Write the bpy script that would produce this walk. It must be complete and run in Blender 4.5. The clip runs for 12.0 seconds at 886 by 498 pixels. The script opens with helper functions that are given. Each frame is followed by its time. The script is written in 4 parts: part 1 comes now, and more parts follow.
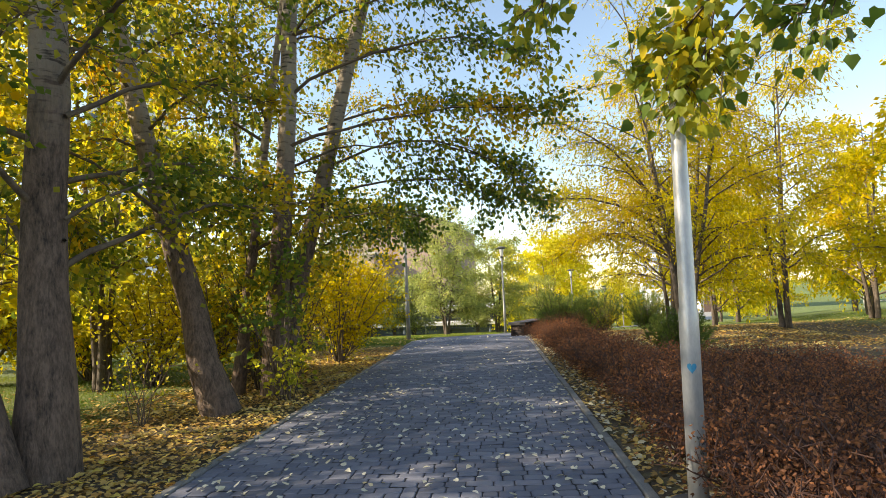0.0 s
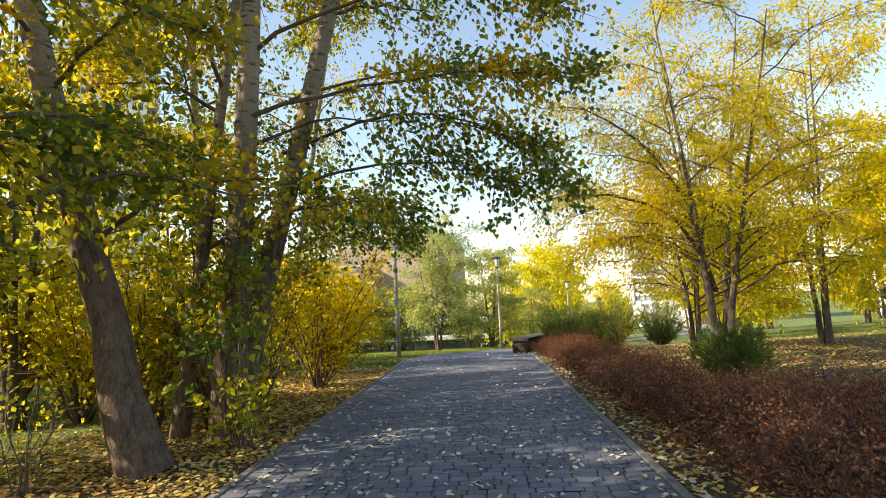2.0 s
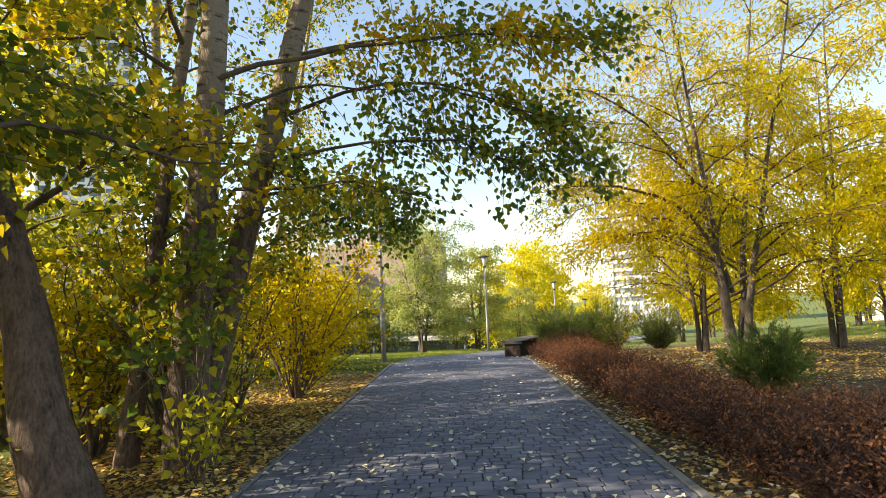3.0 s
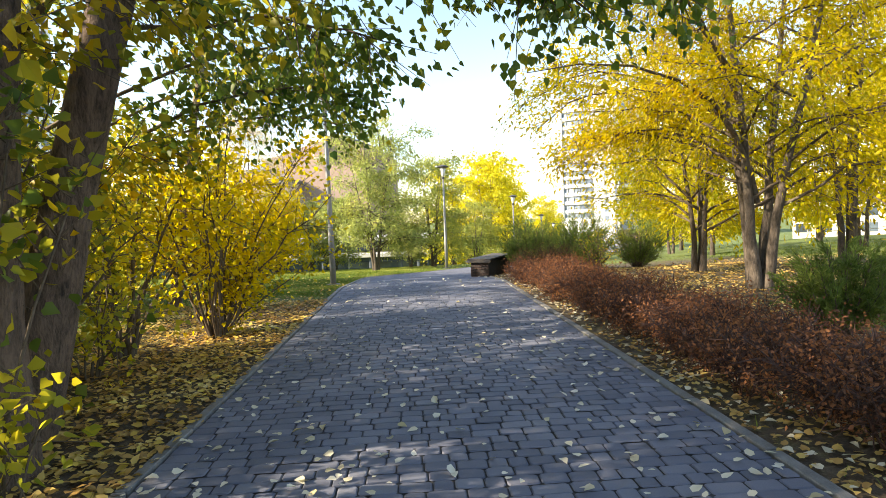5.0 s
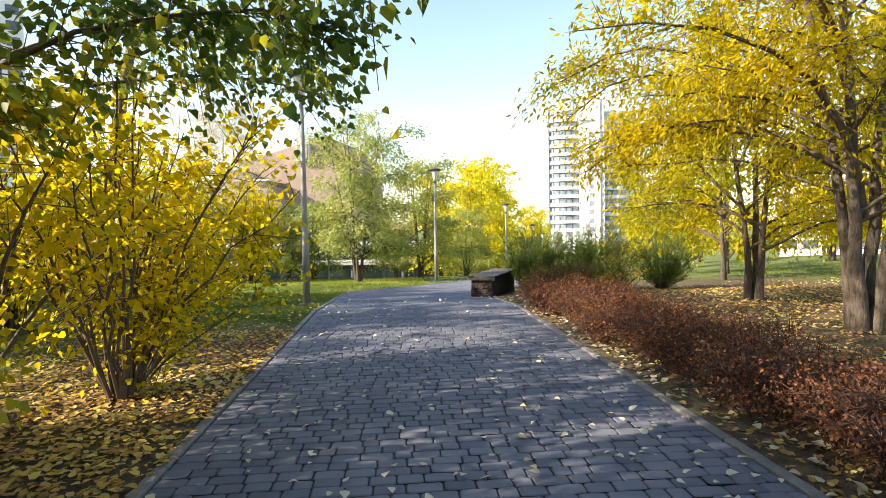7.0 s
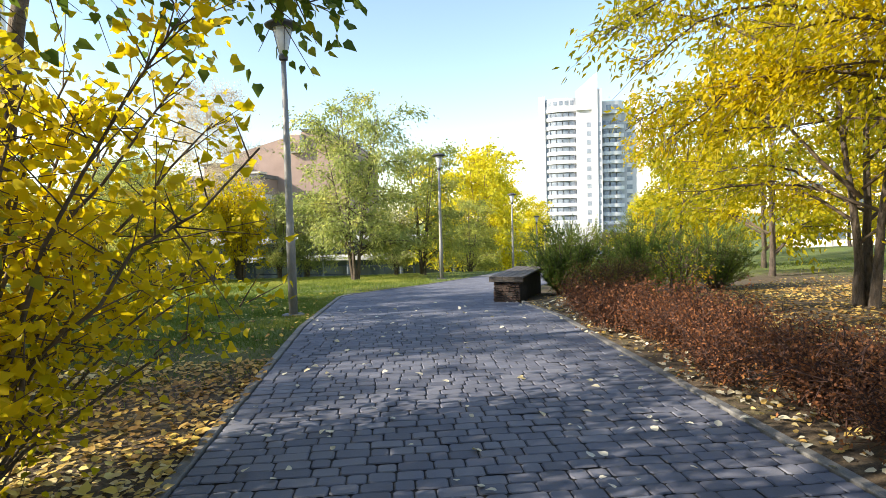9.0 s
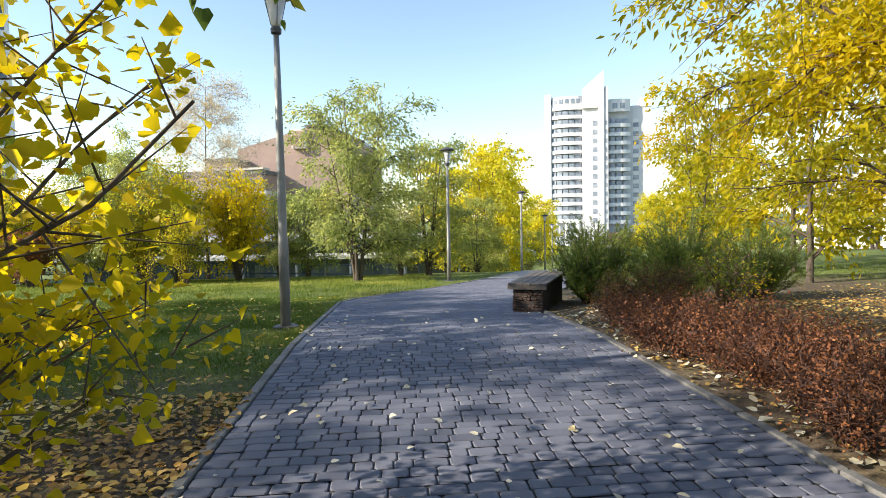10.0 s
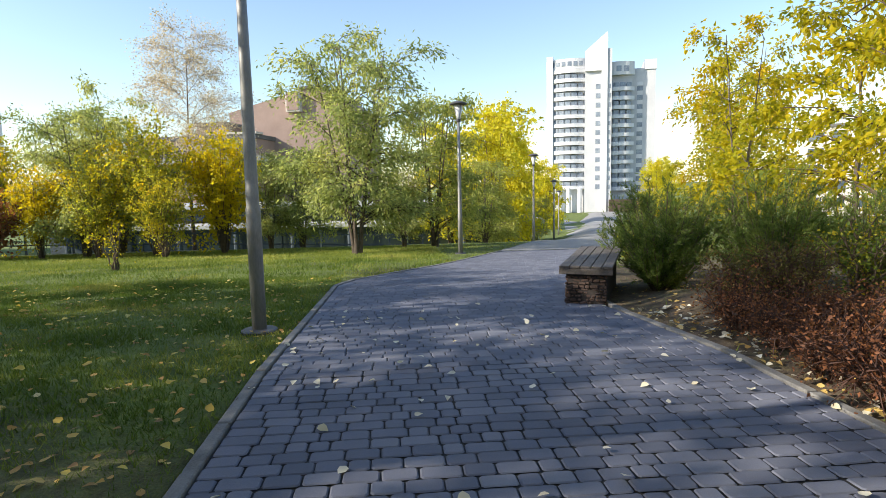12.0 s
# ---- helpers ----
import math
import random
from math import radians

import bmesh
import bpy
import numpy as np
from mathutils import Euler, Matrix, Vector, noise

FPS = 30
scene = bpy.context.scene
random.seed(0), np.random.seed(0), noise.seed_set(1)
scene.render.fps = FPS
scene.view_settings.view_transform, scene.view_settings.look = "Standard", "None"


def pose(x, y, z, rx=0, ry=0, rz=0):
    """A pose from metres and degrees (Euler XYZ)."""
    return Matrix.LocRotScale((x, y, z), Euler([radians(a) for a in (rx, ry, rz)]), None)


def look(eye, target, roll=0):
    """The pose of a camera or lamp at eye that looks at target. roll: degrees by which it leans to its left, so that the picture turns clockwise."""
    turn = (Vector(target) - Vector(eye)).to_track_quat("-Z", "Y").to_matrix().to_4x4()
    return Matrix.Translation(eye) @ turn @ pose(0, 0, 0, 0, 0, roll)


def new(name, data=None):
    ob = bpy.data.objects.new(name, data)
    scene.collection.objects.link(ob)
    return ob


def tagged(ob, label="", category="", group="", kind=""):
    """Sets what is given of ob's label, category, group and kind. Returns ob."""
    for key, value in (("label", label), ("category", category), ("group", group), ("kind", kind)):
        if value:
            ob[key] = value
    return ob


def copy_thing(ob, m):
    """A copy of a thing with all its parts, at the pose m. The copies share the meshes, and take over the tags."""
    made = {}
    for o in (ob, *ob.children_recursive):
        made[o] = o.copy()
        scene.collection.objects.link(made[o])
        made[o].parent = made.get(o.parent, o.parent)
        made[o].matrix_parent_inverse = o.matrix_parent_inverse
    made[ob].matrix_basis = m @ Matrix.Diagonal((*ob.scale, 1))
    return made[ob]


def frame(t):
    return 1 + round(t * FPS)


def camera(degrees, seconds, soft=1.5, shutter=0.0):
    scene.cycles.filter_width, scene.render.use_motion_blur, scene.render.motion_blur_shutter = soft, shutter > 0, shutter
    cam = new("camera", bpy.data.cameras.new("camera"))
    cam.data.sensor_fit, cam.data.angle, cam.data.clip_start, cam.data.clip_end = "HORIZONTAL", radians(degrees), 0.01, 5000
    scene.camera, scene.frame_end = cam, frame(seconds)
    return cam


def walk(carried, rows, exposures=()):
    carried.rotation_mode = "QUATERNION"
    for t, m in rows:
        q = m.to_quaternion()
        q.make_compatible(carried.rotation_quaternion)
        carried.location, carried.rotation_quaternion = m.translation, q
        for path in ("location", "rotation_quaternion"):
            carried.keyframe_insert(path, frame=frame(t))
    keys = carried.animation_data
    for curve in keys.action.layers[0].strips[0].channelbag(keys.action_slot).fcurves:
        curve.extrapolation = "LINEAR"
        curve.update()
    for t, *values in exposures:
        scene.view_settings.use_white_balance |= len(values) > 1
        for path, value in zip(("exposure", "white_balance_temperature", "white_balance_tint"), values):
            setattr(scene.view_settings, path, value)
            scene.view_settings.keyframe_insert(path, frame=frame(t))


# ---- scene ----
cam = camera(74.9, 12.0, soft=0.6)
METRES, EYE, TILT, LEAN, TURN = 14.7, 1.5, 0.0, 0.0, 4.8
ROWS = [
    (0.0, 0.0, 0.0, 0.0, 0.21, 4.47, 2.68),
    (0.5, -0.0021, 0.0328, 0.0021, -0.04, 5.86, 3.14),
    (1.0, -0.008, 0.0685, 0.0026, -0.34, 6.29, 3.58),
    (1.5, -0.0075, 0.1066, 0.0011, -0.79, 6.01, 3.79),
    (2.0, -0.0152, 0.1436, -0.0011, -1.01, 5.75, 2.9),
    (2.5, -0.02, 0.1839, 0.0013, -1.49, 5.84, 2.38),
    (3.0, -0.0302, 0.2246, 0.0009, -2.93, 5.66, 2.66),
    (3.5, -0.0359, 0.2669, -0.0027, -4.74, 2.09, 3.85),
    (5.5, -0.0349, 0.4364, -0.0031, -8.46, -3.11, 1.86),
    (6.0, -0.0331, 0.4787, -0.0028, -8.68, -3.36, 1.48),
    (6.5, -0.0364, 0.5217, -0.0009, -9.23, -3.14, 1.11),
    (7.0, -0.0356, 0.5647, 0.0003, -9.54, -2.18, 1.09),
    (9.0, -0.0362, 0.7328, -0.0022, -10.04, -2.89, 1.52),
    (9.5, -0.0339, 0.7765, -0.0009, -9.89, -3.0, 1.19),
    (10.0, -0.0325, 0.82, -0.0008, -9.69, -3.08, 1.07),
    (10.5, -0.0289, 0.8632, -0.0039, -9.17, -3.68, 0.84),
    (11.0, -0.0325, 0.9068, -0.0057, -8.93, -5.22, 0.59),
    (11.5, -0.0316, 0.952, -0.0065, -8.92, -5.99, 0.56),
    (12.0, -0.0315, 0.9951, -0.0059, -9.9, -6.34, 1.12),
]
walk(cam, [(t, pose(0, 0, EYE, TILT, LEAN, TURN) @ pose(METRES * x, METRES * y, METRES * z, 90 + pitch, roll, yaw)) for t, x, y, z, yaw, pitch, roll in ROWS],
     [(0.0, 1.16, 7500, 10), (2.5, 1.16, 7800, 10), (3.5, 1.27, 7700, 10), (5.5, 1.58, 7300, 10), (7.0, 1.38, 7200, 10), (9.5, 1.1, 6700, 10), (10.5, 0.92, 6600, 10), (11.0, 0.86, 6600, 10), (12.0, 0.78, 6500, 10)])

# ---- world, sun ----
SUN_AZ, SUN_EL = 190.0, 28.0  # degrees: anticlockwise from +x, above the horizon
sun_way = Vector((math.cos(radians(SUN_AZ)) * math.cos(radians(SUN_EL)), math.sin(radians(SUN_AZ)) * math.cos(radians(SUN_EL)), math.sin(radians(SUN_EL))))
world = bpy.data.worlds.new("sky")
scene.world = world
world.use_nodes = True
wn = world.node_tree
sky = wn.nodes.new("ShaderNodeTexSky")
sky.sky_type, sky.sun_disc = "NISHITA", False
sky.sun_elevation, sky.sun_rotation = radians(SUN_EL), radians(90 - SUN_AZ)
sky.air_density, sky.dust_density, sky.ozone_density = 1.0, 0.5, 1.0
wn.links.new(sky.outputs[0], wn.nodes["Background"].inputs[0])
wn.nodes["Background"].inputs[1].default_value = 0.15
sun = new("sun", bpy.data.lights.new("sun", "SUN"))
sun.data.energy, sun.data.angle, sun.data.color = 4.7, radians(0.6), (1.0, 0.9, 0.75)
sun.matrix_world = look(sun_way * 100, (0, 0, 0))

# ---- materials ----


class Mat:
    """A node material with a few shorthands."""

    def __init__(self, name):
        self.m = bpy.data.materials.new(name)
        self.m.use_nodes = True
        self.t = self.m.node_tree
        self.bsdf = self.t.nodes["Principled BSDF"]

    def node(self, kind, **sets):
        n = self.t.nodes.new(kind)
        for k, v in sets.items():
            n.inputs[k.replace("_", " ")].default_value = v
        return n

    def link(self, a, b):
        self.t.links.new(a, b)

    def coords(self, scale=(1, 1, 1)):
        c = self.t.nodes.new("ShaderNodeTexCoord")
        mp = self.node("ShaderNodeMapping", Scale=scale)
        self.link(c.outputs["Object"], mp.inputs[0])
        return mp.outputs[0]

    def noise(self, scale, detail=4, vec=None, rough=0.6):
        n = self.node("ShaderNodeTexNoise", Scale=scale, Detail=detail, Roughness=rough)
        self.link(vec if vec is not None else self.coords(), n.inputs["Vector"])
        return n.outputs[0]

    def ramp(self, fac, stops):
        r = self.t.nodes.new("ShaderNodeValToRGB")
        e = r.color_ramp.elements
        while len(e) < len(stops):
            e.new(0.5)
        for el, (p, c) in zip(e, stops):
            el.position, el.color = p, (*c, 1)
        self.link(fac, r.inputs[0])
        return r.outputs[0]

    def mix(self, fac, a, b, how="MIX"):
        n = self.t.nodes.new("ShaderNodeMix")
        n.data_type, n.blend_type = "RGBA", how
        for s, v in ((n.inputs[0], fac), (n.inputs[6], a), (n.inputs[7], b)):
            if isinstance(v, bpy.types.NodeSocket):
                self.link(v, s)
            else:
                s.default_value = v if isinstance(v, (int, float)) else (*v, 1)
        return n.outputs[2]

    def math(self, op, a, b=0.0, clamp=False):
        n = self.t.nodes.new("ShaderNodeMath")
        n.operation, n.use_clamp = op, clamp
        for s, v in zip(n.inputs, (a, b)):
            if isinstance(v, bpy.types.NodeSocket):
                self.link(v, s)
            else:
                s.default_value = v
        return n.outputs[0]

    def bump(self, height, strength=0.4, distance=0.01):
        b = self.node("ShaderNodeBump", Strength=strength, Distance=distance)
        self.link(height, b.inputs["Height"])
        self.link(b.outputs[0], self.bsdf.inputs["Normal"])

    def finish(self, colour, rough=0.8, metal=0.0):
        if isinstance(colour, bpy.types.NodeSocket):
            self.link(colour, self.bsdf.inputs["Base Color"])
        else:
            self.bsdf.inputs["Base Color"].default_value = (*colour, 1)
        if isinstance(rough, bpy.types.NodeSocket):
            self.link(rough, self.bsdf.inputs["Roughness"])
        else:
            self.bsdf.inputs["Roughness"].default_value = rough
        self.bsdf.inputs["Metallic"].default_value = metal
        return self.m


def surface(name, dark, light, scale=4.0, fine=60.0, rough=0.8, bump=0.3, depth=0.006, metal=0.0, stretch=(1, 1, 1)):
    """Two scales of mottling between two colours, with fine relief."""
    k = Mat(name)
    v = k.coords(stretch)
    a, b = k.noise(scale, 5, v), k.noise(fine, 4, v)
    f = k.math("ADD", k.math("MULTIPLY", a, 0.65), k.math("MULTIPLY", b, 0.35))
    c = k.ramp(f, [(0.34, dark), (0.66, light)])
    k.bump(f, bump, depth)
    return k.finish(c, k.math("ADD", k.math("MULTIPLY", b, 0.2), rough - 0.1), metal)


def foliage(name, stops, clump=0.5, through_light=0.55, rough=0.45):
    """Leaves: colour varies leaf by leaf and clump by clump, and light shines through."""
    k = Mat(name)
    g = k.t.nodes.new("ShaderNodeNewGeometry")
    r = g.outputs["Random Per Island"]
    n = k.noise(clump, 3)
    f = k.math("ADD", k.math("MULTIPLY", r, 0.42), k.math("MULTIPLY", k.math("SUBTRACT", n, 0.5), 2.0))
    f = k.math("ADD", f, 0.29, True)
    c = k.ramp(f, stops)
    k.finish(c, rough)
    k.bsdf.inputs["Specular IOR Level"].default_value = 0.25
    tr = k.t.nodes.new("ShaderNodeBsdfTranslucent")
    k.link(k.mix(1.0, c, (1.0, 1.0, 0.75), "MULTIPLY"), tr.inputs[0])
    mx = k.t.nodes.new("ShaderNodeMixShader")
    mx.inputs[0].default_value = through_light
    k.link(k.bsdf.outputs[0], mx.inputs[1])
    k.link(tr.outputs[0], mx.inputs[2])
    k.link(mx.outputs[0], k.t.nodes["Material Output"].inputs[0])
    return k.m


def make_bark(name, low_dark, low_light, top_dark, top_light, change):
    """Furrowed bark low on the trunk, smoother and paler with dark scars above."""
    k = Mat(name)
    v = k.coords((1, 1, 0.3))
    a, b = k.noise(16, 6, v, 0.7), k.noise(60, 3, v)
    furrow = k.math("ADD", k.math("MULTIPLY", a, 0.7), k.math("MULTIPLY", b, 0.3))
    low = k.ramp(furrow, [(0.36, low_dark), (0.58, low_light)])
    scar = k.noise(9, 3, k.coords((0.5, 0.5, 2.2)))
    top = k.ramp(scar, [(0.34, top_dark), (0.46, top_light)])
    sep = k.t.nodes.new("ShaderNodeSeparateXYZ")
    k.link(k.coords(), sep.inputs[0])
    h = k.math("ADD", sep.outputs[2], k.math("MULTIPLY", k.noise(1.5), 1.5))
    f = k.math("MULTIPLY", k.math("SUBTRACT", h, change), 0.7, True)
    k.bump(furrow, 1.0, 0.06)
    return k.finish(k.mix(f, low, top), 0.9)


POPLAR_BARK = make_bark("poplar bark", (0.034, 0.023, 0.018), (0.18, 0.122, 0.09), (0.05, 0.04, 0.032), (0.32, 0.265, 0.205), 3.8)
MAPLE_BARK = make_bark("maple bark", (0.035, 0.027, 0.02), (0.14, 0.11, 0.085), (0.06, 0.048, 0.036), (0.16, 0.13, 0.1), 3.0)
TWIG = surface("twig bark", (0.05, 0.035, 0.025), (0.16, 0.12, 0.08), 8, 60, 0.85)
PALE_TWIG = surface("pale grey twigs", (0.25, 0.2, 0.17), (0.5, 0.43, 0.38), 8, 60, 0.85)
RED_TWIG = surface("barberry twigs", (0.04, 0.02, 0.015), (0.12, 0.058, 0.04), 8, 60, 0.85)
LEAF_POPLAR = foliage("turning poplar leaves", [(0.0, (0.05, 0.10, 0.018)), (0.33, (0.13, 0.185, 0.025)), (0.56, (0.42, 0.36, 0.03)), (0.82, (0.68, 0.46, 0.02)), (1.0, (0.7, 0.33, 0.02))], 0.45, 0.6)
LEAF_MIXED = foliage("half-turned poplar leaves", [(0.0, (0.05, 0.11, 0.025)), (0.42, (0.15, 0.215, 0.035)), (0.6, (0.42, 0.38, 0.03)), (0.8, (0.7, 0.48, 0.02)), (1.0, (0.7, 0.33, 0.02))], 0.55, 0.55)
LEAF_GREEN = foliage("dark green poplar leaves", [(0.0, (0.06, 0.125, 0.025)), (0.5, (0.15, 0.22, 0.035)), (0.75, (0.42, 0.4, 0.04)), (1.0, (0.72, 0.52, 0.03))], 0.7, 0.58)
LEAF_AMBER = foliage("amber leaves", [(0.0, (0.4, 0.37, 0.025)), (0.3, (0.66, 0.54, 0.018)), (0.7, (0.78, 0.59, 0.014)), (1.0, (0.76, 0.48, 0.012))], 0.5, 0.62)
LEAF_GOLD = foliage("golden maple leaves", [(0.0, (0.26, 0.29, 0.02)), (0.3, (0.55, 0.475, 0.016)), (0.7, (0.72, 0.56, 0.011)), (1.0, (0.71, 0.43, 0.01))], 0.5, 0.62)
LEAF_BIRCH = foliage("green gold birch leaves", [(0.0, (0.2, 0.24, 0.025)), (0.3, (0.42, 0.4, 0.02)), (0.7, (0.66, 0.51, 0.012)), (1.0, (0.68, 0.42, 0.01))], 0.4, 0.6)
LEAF_LIME = foliage("yellow green leaves", [(0.0, (0.16, 0.22, 0.035)), (0.4, (0.44, 0.44, 0.05)), (0.75, (0.74, 0.58, 0.025)), (1.0, (0.78, 0.46, 0.02))], 0.5, 0.64)
LEAF_LAWN = foliage("bright yellow leaves", [(0.0, (0.3, 0.31, 0.04)), (0.4, (0.58, 0.5, 0.04)), (0.75, (0.78, 0.6, 0.025)), (1.0, (0.78, 0.5, 0.02))], 0.4, 0.64)
LEAF_LEMON = foliage("lemon yellow leaves", [(0.0, (0.4, 0.42, 0.05)), (0.4, (0.68, 0.62, 0.045)), (0.75, (0.8, 0.69, 0.03)), (1.0, (0.8, 0.6, 0.025))], 0.4, 0.64)
LEAF_WILLOW = foliage("grey green willow leaves", [(0.0, (0.2, 0.26, 0.09)), (0.5, (0.4, 0.45, 0.16)), (0.85, (0.58, 0.57, 0.19)), (1.0, (0.68, 0.6, 0.15))], 0.6, 0.6)
LEAF_OLIVE = foliage("olive green leaves", [(0.0, (0.2, 0.25, 0.07)), (0.5, (0.37, 0.41, 0.11)), (0.85, (0.52, 0.52, 0.13)), (1.0, (0.62, 0.55, 0.1))], 0.6, 0.6)
LEAF_PALE = foliage("pale sparse leaves", [(0.0, (0.55, 0.46, 0.32)), (0.6, (0.7, 0.6, 0.46)), (1.0, (0.72, 0.58, 0.36))], 0.6, 0.4)
LEAF_RED = foliage("barberry leaves", [(0.0, (0.085, 0.04, 0.026)), (0.45, (0.235, 0.1, 0.052)), (0.8, (0.42, 0.17, 0.07)), (1.0, (0.5, 0.27, 0.09))], 1.6, 0.42, 0.6)
LEAF_BRONZE = foliage("bronze green leaves", [(0.0, (0.06, 0.055, 0.02)), (0.5, (0.15, 0.13, 0.04)), (0.8, (0.26, 0.17, 0.055)), (1.0, (0.36, 0.3, 0.08))], 1.6, 0.42, 0.6)
LEAF_JUNIPER = foliage("dark evergreen sprays", [(0.0, (0.065, 0.11, 0.027)), (0.5, (0.17, 0.24, 0.052)), (1.0, (0.36, 0.4, 0.1))], 1.8, 0.5, 0.6)
LITTER = foliage("fallen leaves", [(0.0, (0.14, 0.085, 0.04)), (0.35, (0.42, 0.25, 0.075)), (0.7, (0.64, 0.46, 0.14)), (1.0, (0.76, 0.65, 0.36))], 0.8, 0.15, 0.6)
LITTER_GOLD = foliage("fresh yellow fallen leaves", [(0.0, (0.34, 0.17, 0.04)), (0.4, (0.62, 0.42, 0.08)), (0.75, (0.74, 0.6, 0.14)), (1.0, (0.76, 0.68, 0.34))], 0.8, 0.2, 0.6)
LITTER_PALE = foliage("dry pale fallen leaves", [(0.0, (0.5, 0.42, 0.22)), (0.5, (0.68, 0.63, 0.48)), (1.0, (0.75, 0.72, 0.62))], 1.5, 0.15, 0.6)
# Dry tone and the far edge's sunlight are both mixed into these colours.
GRASS_DRY_LIT = foliage("dry lawn grass with sunlight in its colour", [(0.0, (0.14, 0.19, 0.035)), (0.6, (0.27, 0.32, 0.06)), (1.0, (0.5, 0.45, 0.13))], 0.5, 0.4, 0.6)
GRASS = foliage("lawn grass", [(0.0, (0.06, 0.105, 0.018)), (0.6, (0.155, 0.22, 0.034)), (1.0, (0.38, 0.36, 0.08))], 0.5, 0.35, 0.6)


def make_paver():
    k = Mat("grey concrete pavers")
    g = k.t.nodes.new("ShaderNodeNewGeometry")
    o = k.t.nodes.new("ShaderNodeObjectInfo")
    r = k.math("FRACT", k.math("ADD", g.outputs["Random Per Island"], o.outputs["Random"]))
    vec = g.outputs["Position"]
    a, b = k.noise(1.1, 4, vec), k.noise(130, 3, vec)
    f = k.math("ADD", k.math("MULTIPLY", r, 0.32), k.math("ADD", k.math("MULTIPLY", a, 0.62), k.math("MULTIPLY", b, 0.2)))
    c = k.ramp(f, [(0.22, (0.07, 0.077, 0.108)), (0.6, (0.13, 0.14, 0.184)), (0.95, (0.225, 0.233, 0.272))])
    k.bump(k.math("ADD", k.math("MULTIPLY", b, 0.35), k.math("MULTIPLY", k.noise(38, 4, vec), 0.65)), 0.6, 0.007)
    return k.finish(c, k.math("ADD", k.math("MULTIPLY", a, 0.2), 0.66))


PAVER = make_paver()


def make_far_paving_lit():
    k = Mat("far grey paving lightened for sun")
    br = k.node("ShaderNodeTexBrick", Scale=1.0, Mortar_Size=0.006, Brick_Width=0.17, Row_Height=0.13)
    # Paler than the near pavers: sunlight on the far stretch is in the colours.
    br.inputs["Color1"].default_value, br.inputs["Color2"].default_value, br.inputs["Mortar"].default_value = (0.23, 0.23, 0.235, 1), (0.33, 0.325, 0.32, 1), (0.07, 0.07, 0.065, 1)
    k.link(k.coords(), br.inputs[0])
    c = k.mix(k.noise(0.8), br.outputs[0], (0.29, 0.285, 0.28))
    return k.finish(c, 0.75)


FAR_PAVING_LIT = make_far_paving_lit()


def make_ground():
    k = Mat("park ground")
    at = k.t.nodes.new("ShaderNodeAttribute")
    at.attribute_name = "grassy"
    n1, n2, n3 = k.noise(0.9, 6), k.noise(9, 5), k.noise(60, 4)
    soil = k.ramp(k.math("ADD", k.math("MULTIPLY", n2, 0.6), k.math("MULTIPLY", n3, 0.4)), [(0.35, (0.045, 0.032, 0.022)), (0.55, (0.11, 0.08, 0.05)), (0.7, (0.21, 0.155, 0.09))])
    turf = k.ramp(k.math("ADD", k.math("MULTIPLY", n1, 0.5), k.math("MULTIPLY", n3, 0.5)), [(0.35, (0.06, 0.095, 0.016)), (0.6, (0.15, 0.195, 0.034)), (0.75, (0.3, 0.28, 0.07))])
    f = k.math("ADD", at.outputs["Fac"], k.math("MULTIPLY", k.math("SUBTRACT", k.math("ADD", k.math("MULTIPLY", n1, 0.6), k.math("MULTIPLY", n2, 0.4)), 0.5), 2.2), True)
    k.bump(k.math("ADD", n2, n3), 0.7, 0.03)
    return k.finish(k.mix(f, soil, turf), 0.95)


GROUND = make_ground()
BED = surface("sanded joints", (0.032, 0.033, 0.037), (0.08, 0.079, 0.08), 5, 90, 0.95)
KERB = surface("worn concrete kerb", (0.11, 0.108, 0.105), (0.24, 0.235, 0.225), 5, 80, 0.85)
POLE_PAINT = surface("grey painted steel", (0.2, 0.2, 0.2), (0.36, 0.355, 0.345), 5, 60, 0.5, 0.15, 0.003, 0.25, (1, 1, 0.3))
WHITE_PAINT = surface("scuffed silver paint", (0.36, 0.37, 0.38), (0.58, 0.58, 0.58), 6, 70, 0.36, 0.2, 0.003, 0.3, (1, 1, 0.3))
CAP_PAINT = surface("dark lantern cap", (0.05, 0.05, 0.055), (0.1, 0.1, 0.11), 6, 50, 0.5)
LANTERN = surface("milky lantern glass", (0.62, 0.62, 0.62), (0.78, 0.78, 0.78), 6, 40, 0.3, 0.05)
BLUE_PAINT = surface("blue sprayed paint", (0.02, 0.2, 0.36), (0.04, 0.3, 0.5), 9, 60, 0.5)
DARK_PAINT = surface("black marker", (0.02, 0.02, 0.02), (0.05, 0.05, 0.05), 9, 60, 0.6)
STONE = surface("dark clinker stones", (0.03, 0.022, 0.02), (0.13, 0.08, 0.062), 7, 60, 0.85, 0.6, 0.01)
MORTAR = surface("dark mortar", (0.025, 0.02, 0.02), (0.06, 0.05, 0.045), 8, 60, 0.95)
PLANK = surface("weathered dark planks", (0.05, 0.042, 0.038), (0.16, 0.14, 0.125), 5, 40, 0.7, 0.5, 0.006, 0.0, (8, 1, 8))
TOWER_WHITE = surface("white rendered facade", (0.62, 0.63, 0.65), (0.74, 0.75, 0.77), 0.2, 4, 0.8, 0.1)
# Same white render as above; the grey tone puts these walls' shade into colour.
TOWER_SHADED = surface("white rendered facade greyed for shade", (0.52, 0.53, 0.56), (0.62, 0.63, 0.65), 0.2, 4, 0.8, 0.1)
BROWN_WALL = surface("brown brick cladding", (0.27, 0.19, 0.16), (0.4, 0.29, 0.245), 0.3, 9, 0.85, 0.2)
